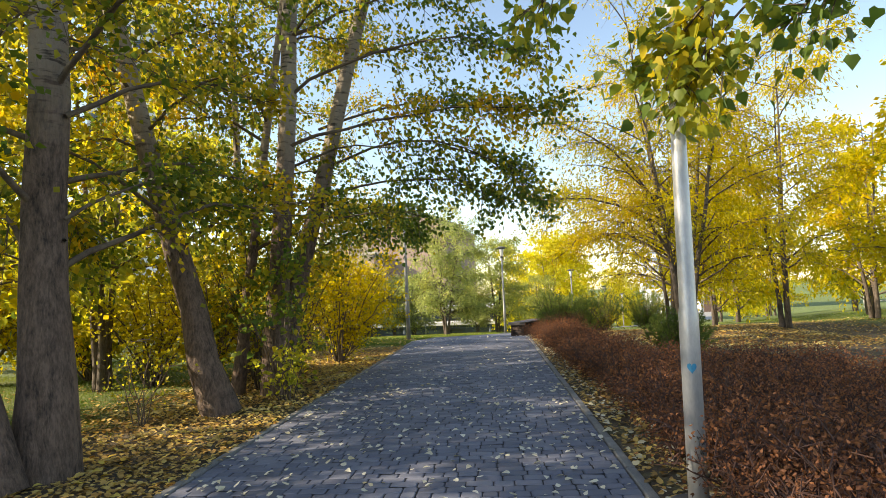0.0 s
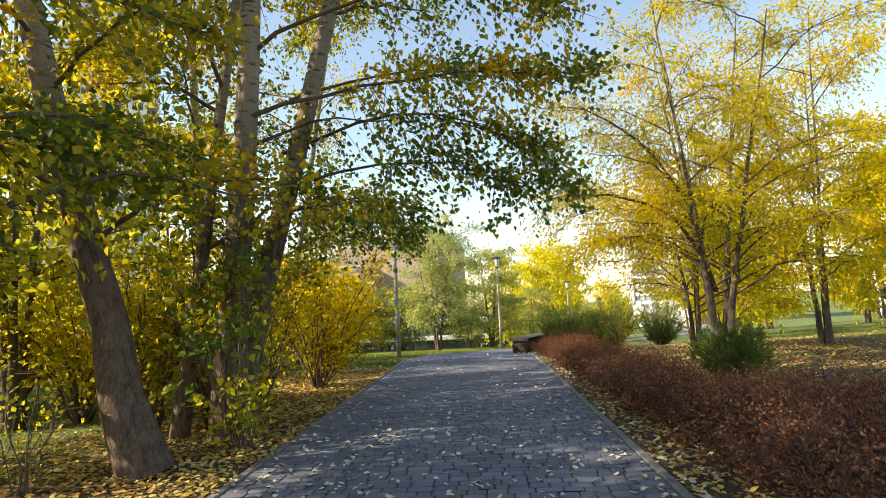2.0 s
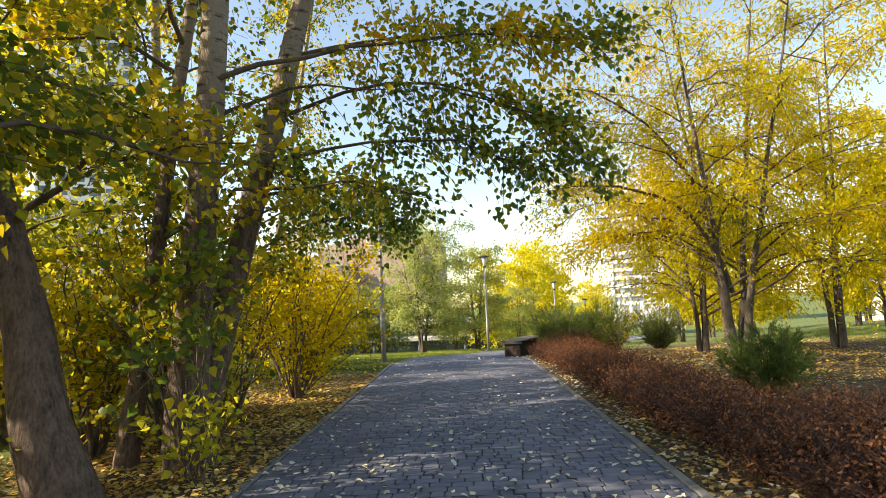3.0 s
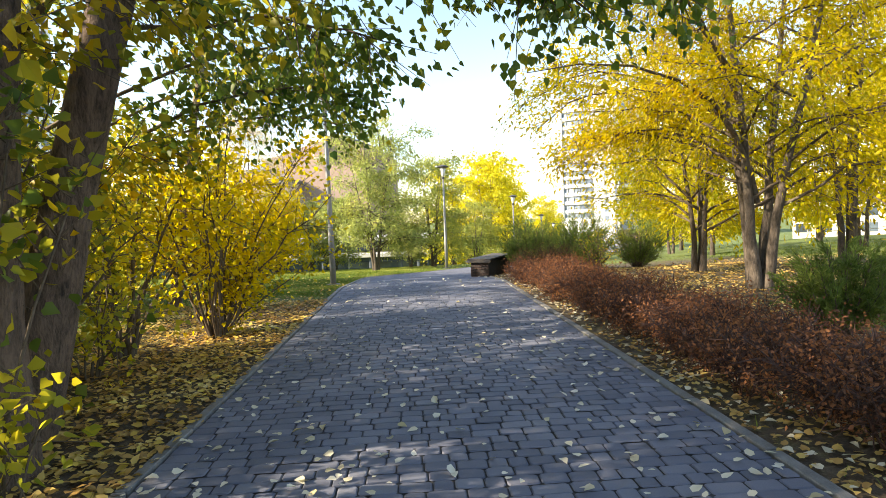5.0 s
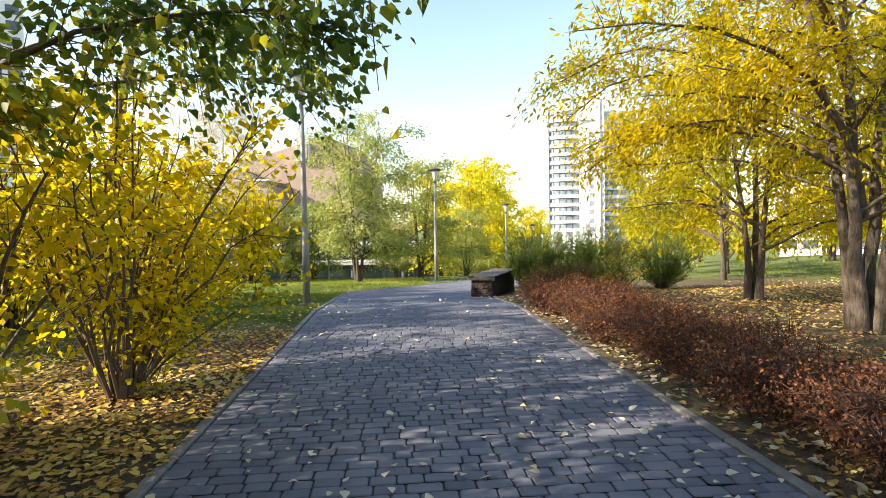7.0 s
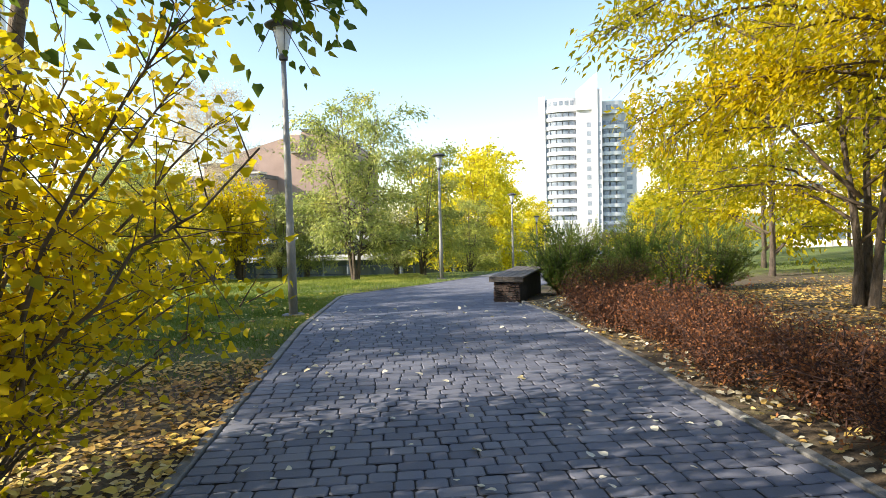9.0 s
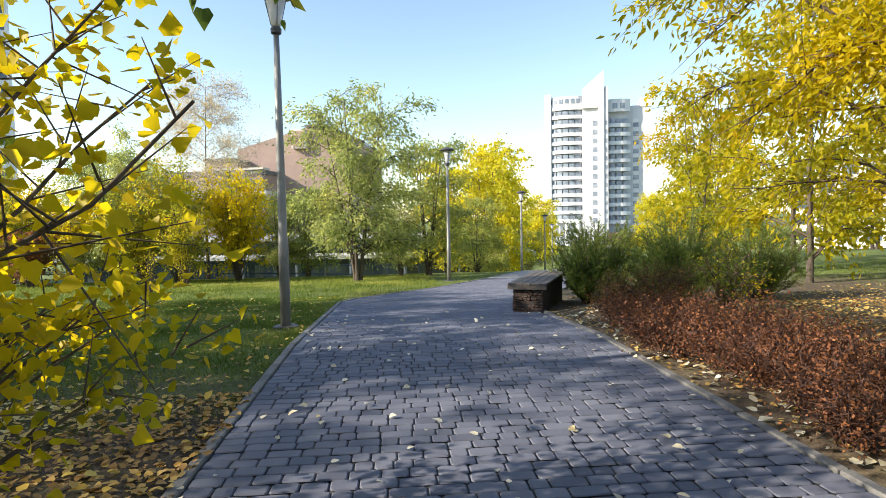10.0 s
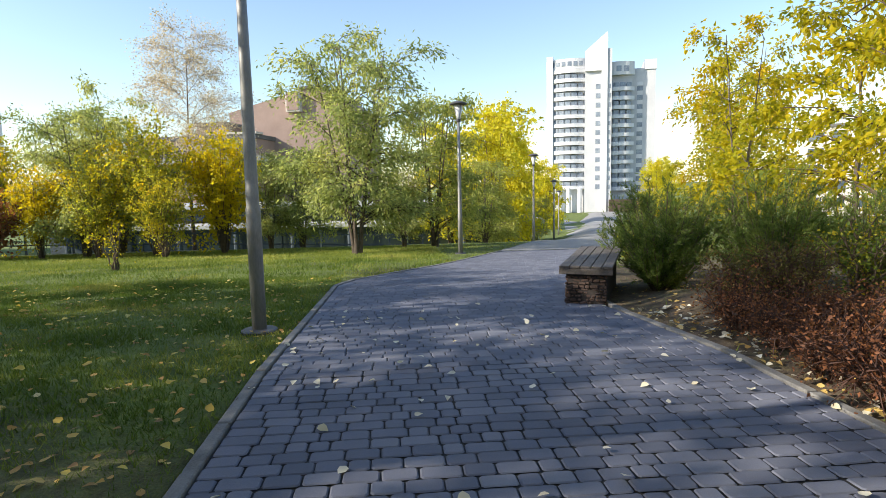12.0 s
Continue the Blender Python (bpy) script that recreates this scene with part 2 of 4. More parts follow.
DARK_WALL = surface("dark blue cladding", (0.03, 0.045, 0.06), (0.07, 0.095, 0.12), 0.5, 9, 0.6, 0.2)
PALE_WALL = surface("pale plaster", (0.55, 0.5, 0.45), (0.7, 0.65, 0.58), 0.3, 6, 0.85, 0.1)
CONCRETE = surface("pale concrete", (0.42, 0.42, 0.42), (0.58, 0.57, 0.55), 0.8, 20, 0.85, 0.2)
ROOFING = surface("grey roofing felt", (0.1, 0.1, 0.1), (0.18, 0.175, 0.17), 0.6, 20, 0.9, 0.2)


def make_glass():
    k = Mat("window glass")
    k.bsdf.inputs["Specular IOR Level"].default_value = 0.8
    n = k.noise(0.35, 2)
    return k.finish(k.ramp(n, [(0.35, (0.03, 0.04, 0.05)), (0.65, (0.10, 0.13, 0.16))]), 0.08)


GLASS = make_glass()
TOWER_GLASS = surface("pale reflecting glazing", (0.12, 0.15, 0.2), (0.34, 0.39, 0.45), 0.6, 3, 0.2, 0.02)
RED_METAL = surface("dull red panel", (0.25, 0.04, 0.03), (0.4, 0.07, 0.05), 2, 20, 0.6)

# ---- mesh helpers ----
rng = np.random.default_rng(7)


def as_mesh(name, verts, faces, material):
    """A mesh from equal-sided faces, filled quickly."""
    me = bpy.data.meshes.new(name)
    v = np.asarray(verts, np.float32).reshape(-1, 3)
    if isinstance(faces, np.ndarray):
        n, k = faces.shape
        me.vertices.add(len(v))
        me.vertices.foreach_set("co", v.ravel())
        me.loops.add(n * k)
        me.loops.foreach_set("vertex_index", faces.astype(np.int32).ravel())
        me.polygons.add(n)
        me.polygons.foreach_set("loop_start", np.arange(0, n * k, k, dtype=np.int32))
        me.update(calc_edges=True)
    else:
        me.from_pydata([tuple(map(float, p)) for p in v], [], faces)
    me.materials.append(material)
    return me


def smooth(me):
    me.polygons.foreach_set("use_smooth", np.ones(len(me.polygons), bool))
    return me


def put(name, me, parent=None, label=""):
    ob = new(name, me)
    ob.parent = parent
    return tagged(ob, label)


def part(name, bm, material, parent, label="", shade=False):
    me = bpy.data.meshes.new(name)
    bm.to_mesh(me)
    bm.free()
    me.materials.append(material)
    if shade:
        smooth(me)
    return put(name, me, parent, label)


def thing(name, label, category, m=None, group="", kind=""):
    ob = new(name)
    ob.empty_display_size = 0.2
    ob.matrix_basis = m if m is not None else Matrix()
    return tagged(ob, label, category, group, kind)


def box(bm, lo, hi, bevel=0.0, m=None):
    r = bmesh.ops.create_cube(bm, size=1.0)
    lo, hi = Vector(lo), Vector(hi)
    s = hi - lo
    mat = Matrix.Translation((lo + hi) / 2) @ Matrix.Diagonal((*s, 1))
    bmesh.ops.transform(bm, matrix=(m @ mat) if m is not None else mat, verts=r["verts"])
    if bevel:
        es = {e for v in r["verts"] for e in v.link_edges}
        bmesh.ops.bevel(bm, geom=list(es), offset=bevel, segments=1, affect="EDGES")
    return bm


def boxed(lo, hi, bevel=0.0, m=None):
    return box(bmesh.new(), lo, hi, bevel, m)


def lathe(profile, sides=20):
    """A turned solid from (radius, height) pairs."""
    bm = bmesh.new()
    rings = []
    for r, z in profile:
        rings.append([bm.verts.new((r * math.cos(a), r * math.sin(a), z)) for a in (2 * math.pi * i / sides for i in range(sides))])
    for a, b in zip(rings, rings[1:]):
        for i in range(sides):
            bm.faces.new((a[i], a[(i + 1) % sides], b[(i + 1) % sides], b[i]))
    bm.faces.new(rings[0][::-1])
    bm.faces.new(rings[-1])
    return bm


def tubes(paths):
    """Vertices and quads of tapered tubes; each path is (points, radii, sides)."""
    vs, fs, at = [], [], 0
    for pts, rad, k in paths:
        p = np.asarray(pts, float)
        d = np.gradient(p, axis=0)
        d /= np.linalg.norm(d, axis=1, keepdims=True) + 1e-9
        ref = np.array([1.0, 0, 0]) if abs(d[:, 0]).mean() < 0.8 else np.array([0, 0, 1.0])
        u = np.cross(d, ref)
        u /= np.linalg.norm(u, axis=1, keepdims=True) + 1e-9
        w = np.cross(d, u)
        an = np.arange(k) * 2 * np.pi / k
        ring = p[:, None] + np.asarray(rad)[:, None, None] * (np.cos(an)[None, :, None] * u[:, None] + np.sin(an)[None, :, None] * w[:, None])
        vs.append(ring.reshape(-1, 3))
        i = np.arange(len(p) - 1)[:, None] * k
        j = np.arange(k)[None]
        a, b = i + j, i + (j + 1) % k
        fs.append(np.stack([a, b, b + k, a + k], -1).reshape(-1, 4) + at)
        at += len(p) * k
    return np.concatenate(vs), np.concatenate(fs)


def unit(v):
    return v / (np.linalg.norm(v, axis=-1, keepdims=True) + 1e-9)


def leaf_mesh(name, pos, way, size, material, wide=0.75, fine=False, curl=0.18):
    """One small folded blade per row: four corners each, or six where they are seen close."""
    n = len(pos)
    way = unit(way)
    side = unit(np.cross(way, rng.normal(size=(n, 3))))
    up = np.cross(way, side)
    L = np.asarray(size).reshape(-1, 1) * np.ones((n, 1))
    W = L * wide * 0.5
    if fine:
        q = [pos + way * L * 0.06, pos + way * L * 0.02 + side * W * 0.62 + up * W * curl, pos + way * L * 0.3 + side * W + up * W * curl * 1.4,
             pos + way * L, pos + way * L * 0.3 - side * W + up * W * curl * 1.4, pos + way * L * 0.02 - side * W * 0.62 + up * W * curl]
        v = np.stack(q, 1).reshape(-1, 3)
        base = np.arange(n)[:, None] * 6
        f = np.concatenate([base + np.array([[0, 1, 2, 3]]), base + np.array([[0, 3, 4, 5]])])
    else:
        q = [pos, pos + way * L * 0.38 + side * W + up * W * curl * 2, pos + way * L, pos + way * L * 0.38 - side * W + up * W * curl * 2]
        v = np.stack(q, 1).reshape(-1, 3)
        base = np.arange(n)[:, None] * 4
        f = np.concatenate([base + np.array([[0, 1, 2]]), base + np.array([[0, 2, 3]])])
    return as_mesh(name, v, f, material)


# ---- lie of the land ----


def ease(a, b, x):
    t = np.clip((x - a) / (b - a), 0, 1)
    return t * t * (3 - 2 * t)


def gz(x, y):
    """Height of the ground: level along the first stretch, falling beyond it, nearly level on the wide lawn."""
    x, y = np.asarray(x, float), np.asarray(y, float)
    down = -0.0605 * np.clip(y - 19, 0, 130) - 1.0 * ease(42, 50, y) * ease(2, -2, x - 0.36 * np.maximum(y - 25, 0))
    up = 0.05 * ease(1.3, 2.0, x) * ease(24, 20, y) - 0.03 * np.clip(y - 20, 0, 100)
    bank = 0.2 * np.exp(-((x - 2.5) / 0.8) ** 2 - ((y - 21.3) / 1.1) ** 2)
    s = ease(5, 20, x - 0.36 * np.maximum(y - 22, 0)) * ease(75, 35, y)
    return down * (1 - s) + up * s + 0.05 * (1 - s) * ease(1.3, 2.0, x) * ease(22.5, 20.5, y) * ease(0, 3, y) + bank * ease(1.15, 1.6, x)


def gnd(x, y):
    return float(gz(x, y))


LEFT_EDGE = [(-2.69, -6.0), (-2.69, 25.0), (-2.45, 25.9), (-1.64, 27.2), (-0.15, 29.6), (2.0, 34.2), (7.0, 46.5), (12.5, 62.0), (23.0, 95.0), (44.0, 165.0), (51, 190)]
RIGHT_EDGE = [(1.0, -6.0), (1.0, 21.6), (1.5, 24.0), (2.9, 27.0), (4.1, 29.6), (6.2, 34.2), (11.2, 46.5), (17.0, 62.0), (31.0, 95.0), (60.0, 165.0), (70, 190)]


def edge_x(edge, y):
    return np.interp(y, [p[1] for p in edge], [p[0] for p in edge])


def add_ground():
    xs = np.concatenate([[-2500, -900, -400, -200, -120, -80, -60, -45], np.arange(-35, -16, 2.0), np.arange(-16, -2.9, 0.4), [-2.79, -2.77, -2.68], [-1.5, 0, 0.99, 1.08, 1.1], np.arange(1.4, 16, 0.4), np.arange(16, 40, 2.0), [45, 60, 80, 120, 200, 400, 900, 2500]])
    ys = np.concatenate([[-2500, -600, -200, -80, -40, -20, -12], np.arange(-8, 27, 0.4), np.arange(27, 60, 1.0), np.arange(60, 200, 10.0), [220, 300, 500, 900, 2500]])
    X, Y = np.meshgrid(xs, ys)
    Z = gz(X, Y)
    lump = 0.02 * np.sin(X * 2.1 + 1.3 * np.sin(Y * 1.7)) * np.sin(Y * 2.3 + X)
    on = (X > edge_x(LEFT_EDGE, Y) - 0.09) & (X < edge_x(RIGHT_EDGE, Y) + 0.09)
    Z = Z + np.where(on, -0.06, lump * (np.abs(X) < 40) - 0.005)
    n, m = X.shape
    idx = np.arange(n * m).reshape(n, m)
    f = np.stack([idx[:-1, :-1], idx[:-1, 1:], idx[1:, 1:], idx[1:, :-1]], -1).reshape(-1, 4)
    me = smooth(as_mesh("ground", np.stack([X, Y, Z], -1), f, GROUND))
    right_lawn = ease(9, 13, X - 0.1 * np.maximum(Y - 15, 0)) * ease(15, 20, Y)
    left_lawn = ease(-2.0, -3.0, X) * ease(15.5, 19.0, Y + 0.25 * (X + 3)) + 0.8 * ease(-4.4, -6.4, X)
    ridge = ease(26, 31, Y)
    mask = np.clip(np.maximum.reduce([right_lawn, left_lawn, ridge]), 0, 1)
    at = me.attributes.new("grassy", "FLOAT", "POINT")
    at.data.foreach_set("value", mask.astype(np.float32).ravel())
    tagged(put("ground", me), "park ground of leaf-strewn soil running into mown lawn", "ground", kind="structure")


add_ground()

# ---- paved path ----


def ribbon(name, y_list, drop, material):
    y = np.asarray(y_list, float)
    a, b = edge_x(LEFT_EDGE, y), edge_x(RIGHT_EDGE, y)
    k = 5
    X = a[:, None] + (b - a)[:, None] * np.linspace(0, 1, k)[None]
    Y = np.repeat(y[:, None], k, 1)
    Z = gz(X, Y) + drop
    idx = np.arange(len(y) * k).reshape(len(y), k)
    f = np.stack([idx[:-1, :-1], idx[:-1, 1:], idx[1:, 1:], idx[1:, :-1]], -1).reshape(-1, 4)
    return as_mesh(name, np.stack([X, Y, Z], -1), f, material)


ROW, JOINT = 0.122, 0.008
path_thing = put("path", ribbon("path", np.arange(-6, 35, 0.5), -0.016, BED))
tagged(path_thing, "wide footpath of grey tumbled concrete pavers", "path", kind="structure")
put("far_paving", ribbon("far_paving", np.concatenate([[34.3], np.arange(35, 190, 2.0)]), 0.012, FAR_PAVING_LIT), path_thing)


def lay_pavers():
    """Rows of blocks of three lengths, each with a chamfered top, slightly uneven."""
    spec = []
    y = -5.0
    while y < 34.2:
        x, end = float(edge_x(LEFT_EDGE, y)) + rng.uniform(0.0, 0.01), float(edge_x(RIGHT_EDGE, y))
        while x < end - 0.04:
            w = min(rng.choice([0.12, 0.165, 0.19, 0.22]), end - x)
            if end - x - w < 0.05:
                w = end - x
            spec.append((x + w / 2, y + ROW / 2, w - JOINT))
            x += w
        y += ROW
    return spec


def paver_shape(w, d, h=0.03, c=0.007):
    a, b = w / 2, d / 2
    # the top outline has cut corners, as tumbled blocks have
    k = 0.013
    top = [(-a + k, -b), (a - k, -b), (a, -b + k), (a, b - k), (a - k, b), (-a + k, b), (-a, b - k), (-a, -b + k)]
    v = [(x * (1 - c / a), y * (1 - c / b), 0.0) for x, y in top] + [(x, y, -c) for x, y in top]
    f = [tuple(range(8))] + [(i, i + 8, (i + 1) % 8 + 8, (i + 1) % 8)[::-1] for i in range(8)]
    return np.array(v), [tuple(t) for t in f]


def add_pavers():
    spec = lay_pavers()
    near = [s for s in spec if 17.25 < s[1] < 18.75][:300]
    chosen = set(near)
    rest = [s for s in spec if s not in chosen]
    shapes = {}
    for w in sorted({round(s[2], 2) for s in near}):
        v, f = paver_shape(w, ROW - JOINT)
        shapes[w] = as_mesh("paver", v, f, PAVER)
    vs, fs = [], []
    base_v, base_f = paver_shape(0.15, ROW - JOINT)
    for i, (x, y, w) in enumerate(rest):
        v = base_v.copy()
        v[:, 0] += np.sign(v[:, 0]) * (w - 0.15) / 2
        v[:, 2] += v[:, 0] * rng.normal(0, 0.014) + v[:, 1] * rng.normal(0, 0.02) + rng.normal(0, 0.002)
        a = rng.normal(0, 0.006)
        v[:, :2] = v[:, :2] @ np.array([[1, a], [-a, 1]])
        v += (x, y, gnd(x, y))
        vs.append(v)
        fs += [tuple(k + 16 * i for k in f) for f in base_f]
    me = as_mesh("pavers", np.concatenate(vs), fs, PAVER)
    tagged(put("pavers", me, path_thing), kind="stuff")
    return near, shapes


near_pavers, paver_shapes = add_pavers()


def add_kerbs():
    for edge, sgn in ((LEFT_EDGE, -1), (RIGHT_EDGE, 1)):
        kerb = thing("kerb", "narrow worn concrete kerb along the footpath", "kerb", kind="structure")
        y = -5.0
        stop = 46.0 if sgn < 0 else 21.4
        while y < stop:
            x0, x1 = float(edge_x(edge, y)), float(edge_x(edge, y + 0.99))
            L = math.hypot(x1 - x0, 0.99)
            m = pose(x0, y, gnd(x0, y), math.degrees(math.atan2(gnd(x1, y + 0.99) - gnd(x0, y), L)), 0, -math.degrees(math.atan2(x1 - x0, 0.99)))
            lo, hi = (-0.085, 0.004, -0.1), (-0.004, L - 0.004, 0.012 + rng.uniform(0, 0.006))
            if sgn > 0:
                lo, hi = (0.004, 0.004, -0.1), (0.085, L - 0.004, 0.012 + rng.uniform(0, 0.006))
            part("kerb_stone", boxed(lo, hi, 0.008, m), KERB, kerb)
            y += 1.0


add_kerbs()

# ---- lamps and bench ----


def lamp_post(x, y, height=4.95, paint=None, thick=1.0):
    paint = paint or POLE_PAINT
    z = gnd(x, y)
    ob = thing("street_lamp", "tall grey park lamp with a saucer-capped glass lantern", "street lamp", pose(x, y, z), "park lamps along the path")
    h = height
    part("base_plate", lathe([(0.19, -0.04), (0.19, 0.025), (0.17, 0.035), (0.09, 0.04)], 20), CAP_PAINT, ob)
    part("pole", lathe([(0.075 * thick, 0.0), (0.075 * thick, 1.3), (0.066 * thick, 1.34), (0.058 * thick, 2.6), (0.04 * thick, h - 0.62)], 20), paint, ob, shade=True)
    part("collar", lathe([(0.045, h - 0.66), (0.075, h - 0.64), (0.08, h - 0.58), (0.06, h - 0.55)], 18), CAP_PAINT, ob)
    lan = part("lantern", lathe([(0.06, h - 0.55), (0.075, h - 0.5), (0.155, h - 0.12)], 20), LANTERN, ob, "milky tapered glass lantern", True)
    part("cap", lathe([(0.17, h - 0.125), (0.275, h - 0.10), (0.29, h - 0.075), (0.22, h - 0.03), (0.1, h + 0.01), (0.02, h + 0.03)], 24), CAP_PAINT, ob, "flat saucer-shaped cap", True)
    for i in range(4):
        a = i * math.pi / 2 + 0.4
        rod, fc = tubes([([(0.07 * math.cos(a), 0.07 * math.sin(a), h - 0.53), (0.162 * math.cos(a), 0.162 * math.sin(a), h - 0.12)], [0.006, 0.006], 5)])
        put("rib", as_mesh("rib", rod, fc, CAP_PAINT), lan)
    return ob


for lx, ly in ((-3.12, 20.7), (0.55, 33.5), (6.0, 45.5), (11.06, 59.3), (16.1, 75.2)):
    lamp_post(lx, ly)
first_lamp = lamp_post(1.29, 4.12, 4.95, WHITE_PAINT, 0.86)
tagged(first_lamp, "silver painted park lamp post with a blue sprayed heart")
first_lamp.matrix_basis = pose(1.29, 4.12, 0.0, 0, 1.3, 0)
bm = bmesh.new()
heart = []
for i in range(28):
    a = 2 * math.pi * i / 28
    hx, hz = 16 * math.sin(a) ** 3 / 17, (13 * math.cos(a) - 5 * math.cos(2 * a) - 2 * math.cos(3 * a) - math.cos(4 * a)) / 17
    an = -math.pi / 2 - 0.25 + hx * 0.5
    heart.append(bm.verts.new((0.0662 * math.cos(an), 0.0662 * math.sin(an), 0.93 + hz * 0.042)))
mid = bm.verts.new((0.068 * math.cos(-math.pi / 2 - 0.25), 0.068 * math.sin(-math.pi / 2 - 0.25), 0.93))
for i in range(28):
    bm.faces.new((mid, heart[i], heart[(i + 1) % 28]))
part("paint_heart", bm, BLUE_PAINT, first_lamp, "blue sprayed heart")
for i in range(7):
    an = -math.pi / 2 + rng.uniform(-0.5, 0.5)
    z0 = 0.42 + rng.uniform(-0.07, 0.07)
    rod, fc = tubes([([(0.0655 * math.cos(an + k * 0.11), 0.0655 * math.sin(an + k * 0.11), z0 + rng.uniform(-0.025, 0.025)) for k in range(4)], [0.004] * 4, 4)])
    put("scribble", as_mesh("scribble", rod, fc, DARK_PAINT), first_lamp)


def bench():
    ob = thing("bench", "low bench of dark clinker stones topped with weathered planks", "bench", pose(0.5, 21.86, gnd(0.6, 22.2) - 0.02, 0, 0, -25))
    wide, long, high = 0.62, 2.4, 0.47
    base = part("plinth", boxed((0.06, 0.05, -0.12), (wide - 0.06, long - 0.05, high), 0.01), MORTAR, ob)
    for face in range(2):
        z = 0.0
        while z < high - 0.02:
            hh = rng.uniform(0.035, 0.06)
            u, end = 0.04, (wide - 0.04 if face == 0 else long - 0.04)
            while u < end - 0.02:
                w = min(rng.uniform(0.035, 0.11), end - u)
                out = rng.uniform(0.0, 0.032)
                top = min(z + hh * rng.uniform(0.7, 1.15), high - 0.004)
                low = z + rng.uniform(0.0, 0.012)
                tilt = Matrix.Rotation(rng.normal(0, 0.12), 4, "Y" if face == 0 else "X")
                if face == 0:
                    mid = Matrix.Translation((u + w / 2, 0.06, (low + top) / 2))
                    part("stone", boxed((-w / 2 + 0.004, -0.008 - out, -(top - low) / 2), (w / 2 - 0.004, 0.012, (top - low) / 2), 0.009, mid @ tilt), STONE, base)
                else:
                    mid = Matrix.Translation((0.07, u + w / 2, (low + top) / 2))
                    part("stone", boxed((-0.008 - out, -w / 2 + 0.004, -(top - low) / 2), (0.012, w / 2 - 0.004, (top - low) / 2), 0.009, mid @ tilt), STONE, base)
                u += w
            z += hh
    x = -0.03
    for i in range(5):
        w = (wide + 0.06) / 5
        part("plank", boxed((x + 0.004, -0.02 + rng.uniform(-0.004, 0.004), high + 0.045), (x + w - 0.004, long + 0.02, high + 0.075 + rng.uniform(0, 0.004)), 0.005), PLANK, ob)
        x += w
    part("end_board", boxed((-0.03, -0.028, high - 0.03), (wide + 0.03, 0.0, high + 0.043), 0.004), PLANK, ob)
    part("end_board", boxed((-0.03, long, high - 0.03), (wide + 0.03, long + 0.028, high + 0.043), 0.004), PLANK, ob)
    part("side_board", boxed((-0.032, 0.002, high - 0.03), (-0.008, long - 0.002, high + 0.043), 0.004), PLANK, ob)
    return ob


bench()

# ---- trees ----


def spline(pts, n):
    """A smooth line of n points through pts (Catmull-Rom)."""
    p = np.asarray(pts, float)
    if len(p) == 2:
        return p[0] + (p[1] - p[0]) * np.linspace(0, 1, n)[:, None]
    q = np.vstack([2 * p[0] - p[1], p, 2 * p[-1] - p[-2]])
    t = np.linspace(0, len(p) - 1 - 1e-6, n)
    i = t.astype(int)
    u = (t - i)[:, None]
    a, b, c, d = q[i], q[i + 1], q[i + 2], q[i + 3]
    return 0.5 * (2 * b + (c - a) * u + (2 * a - 5 * b + 4 * c - d) * u * u + (3 * b - a - 3 * c + d) * u ** 3)


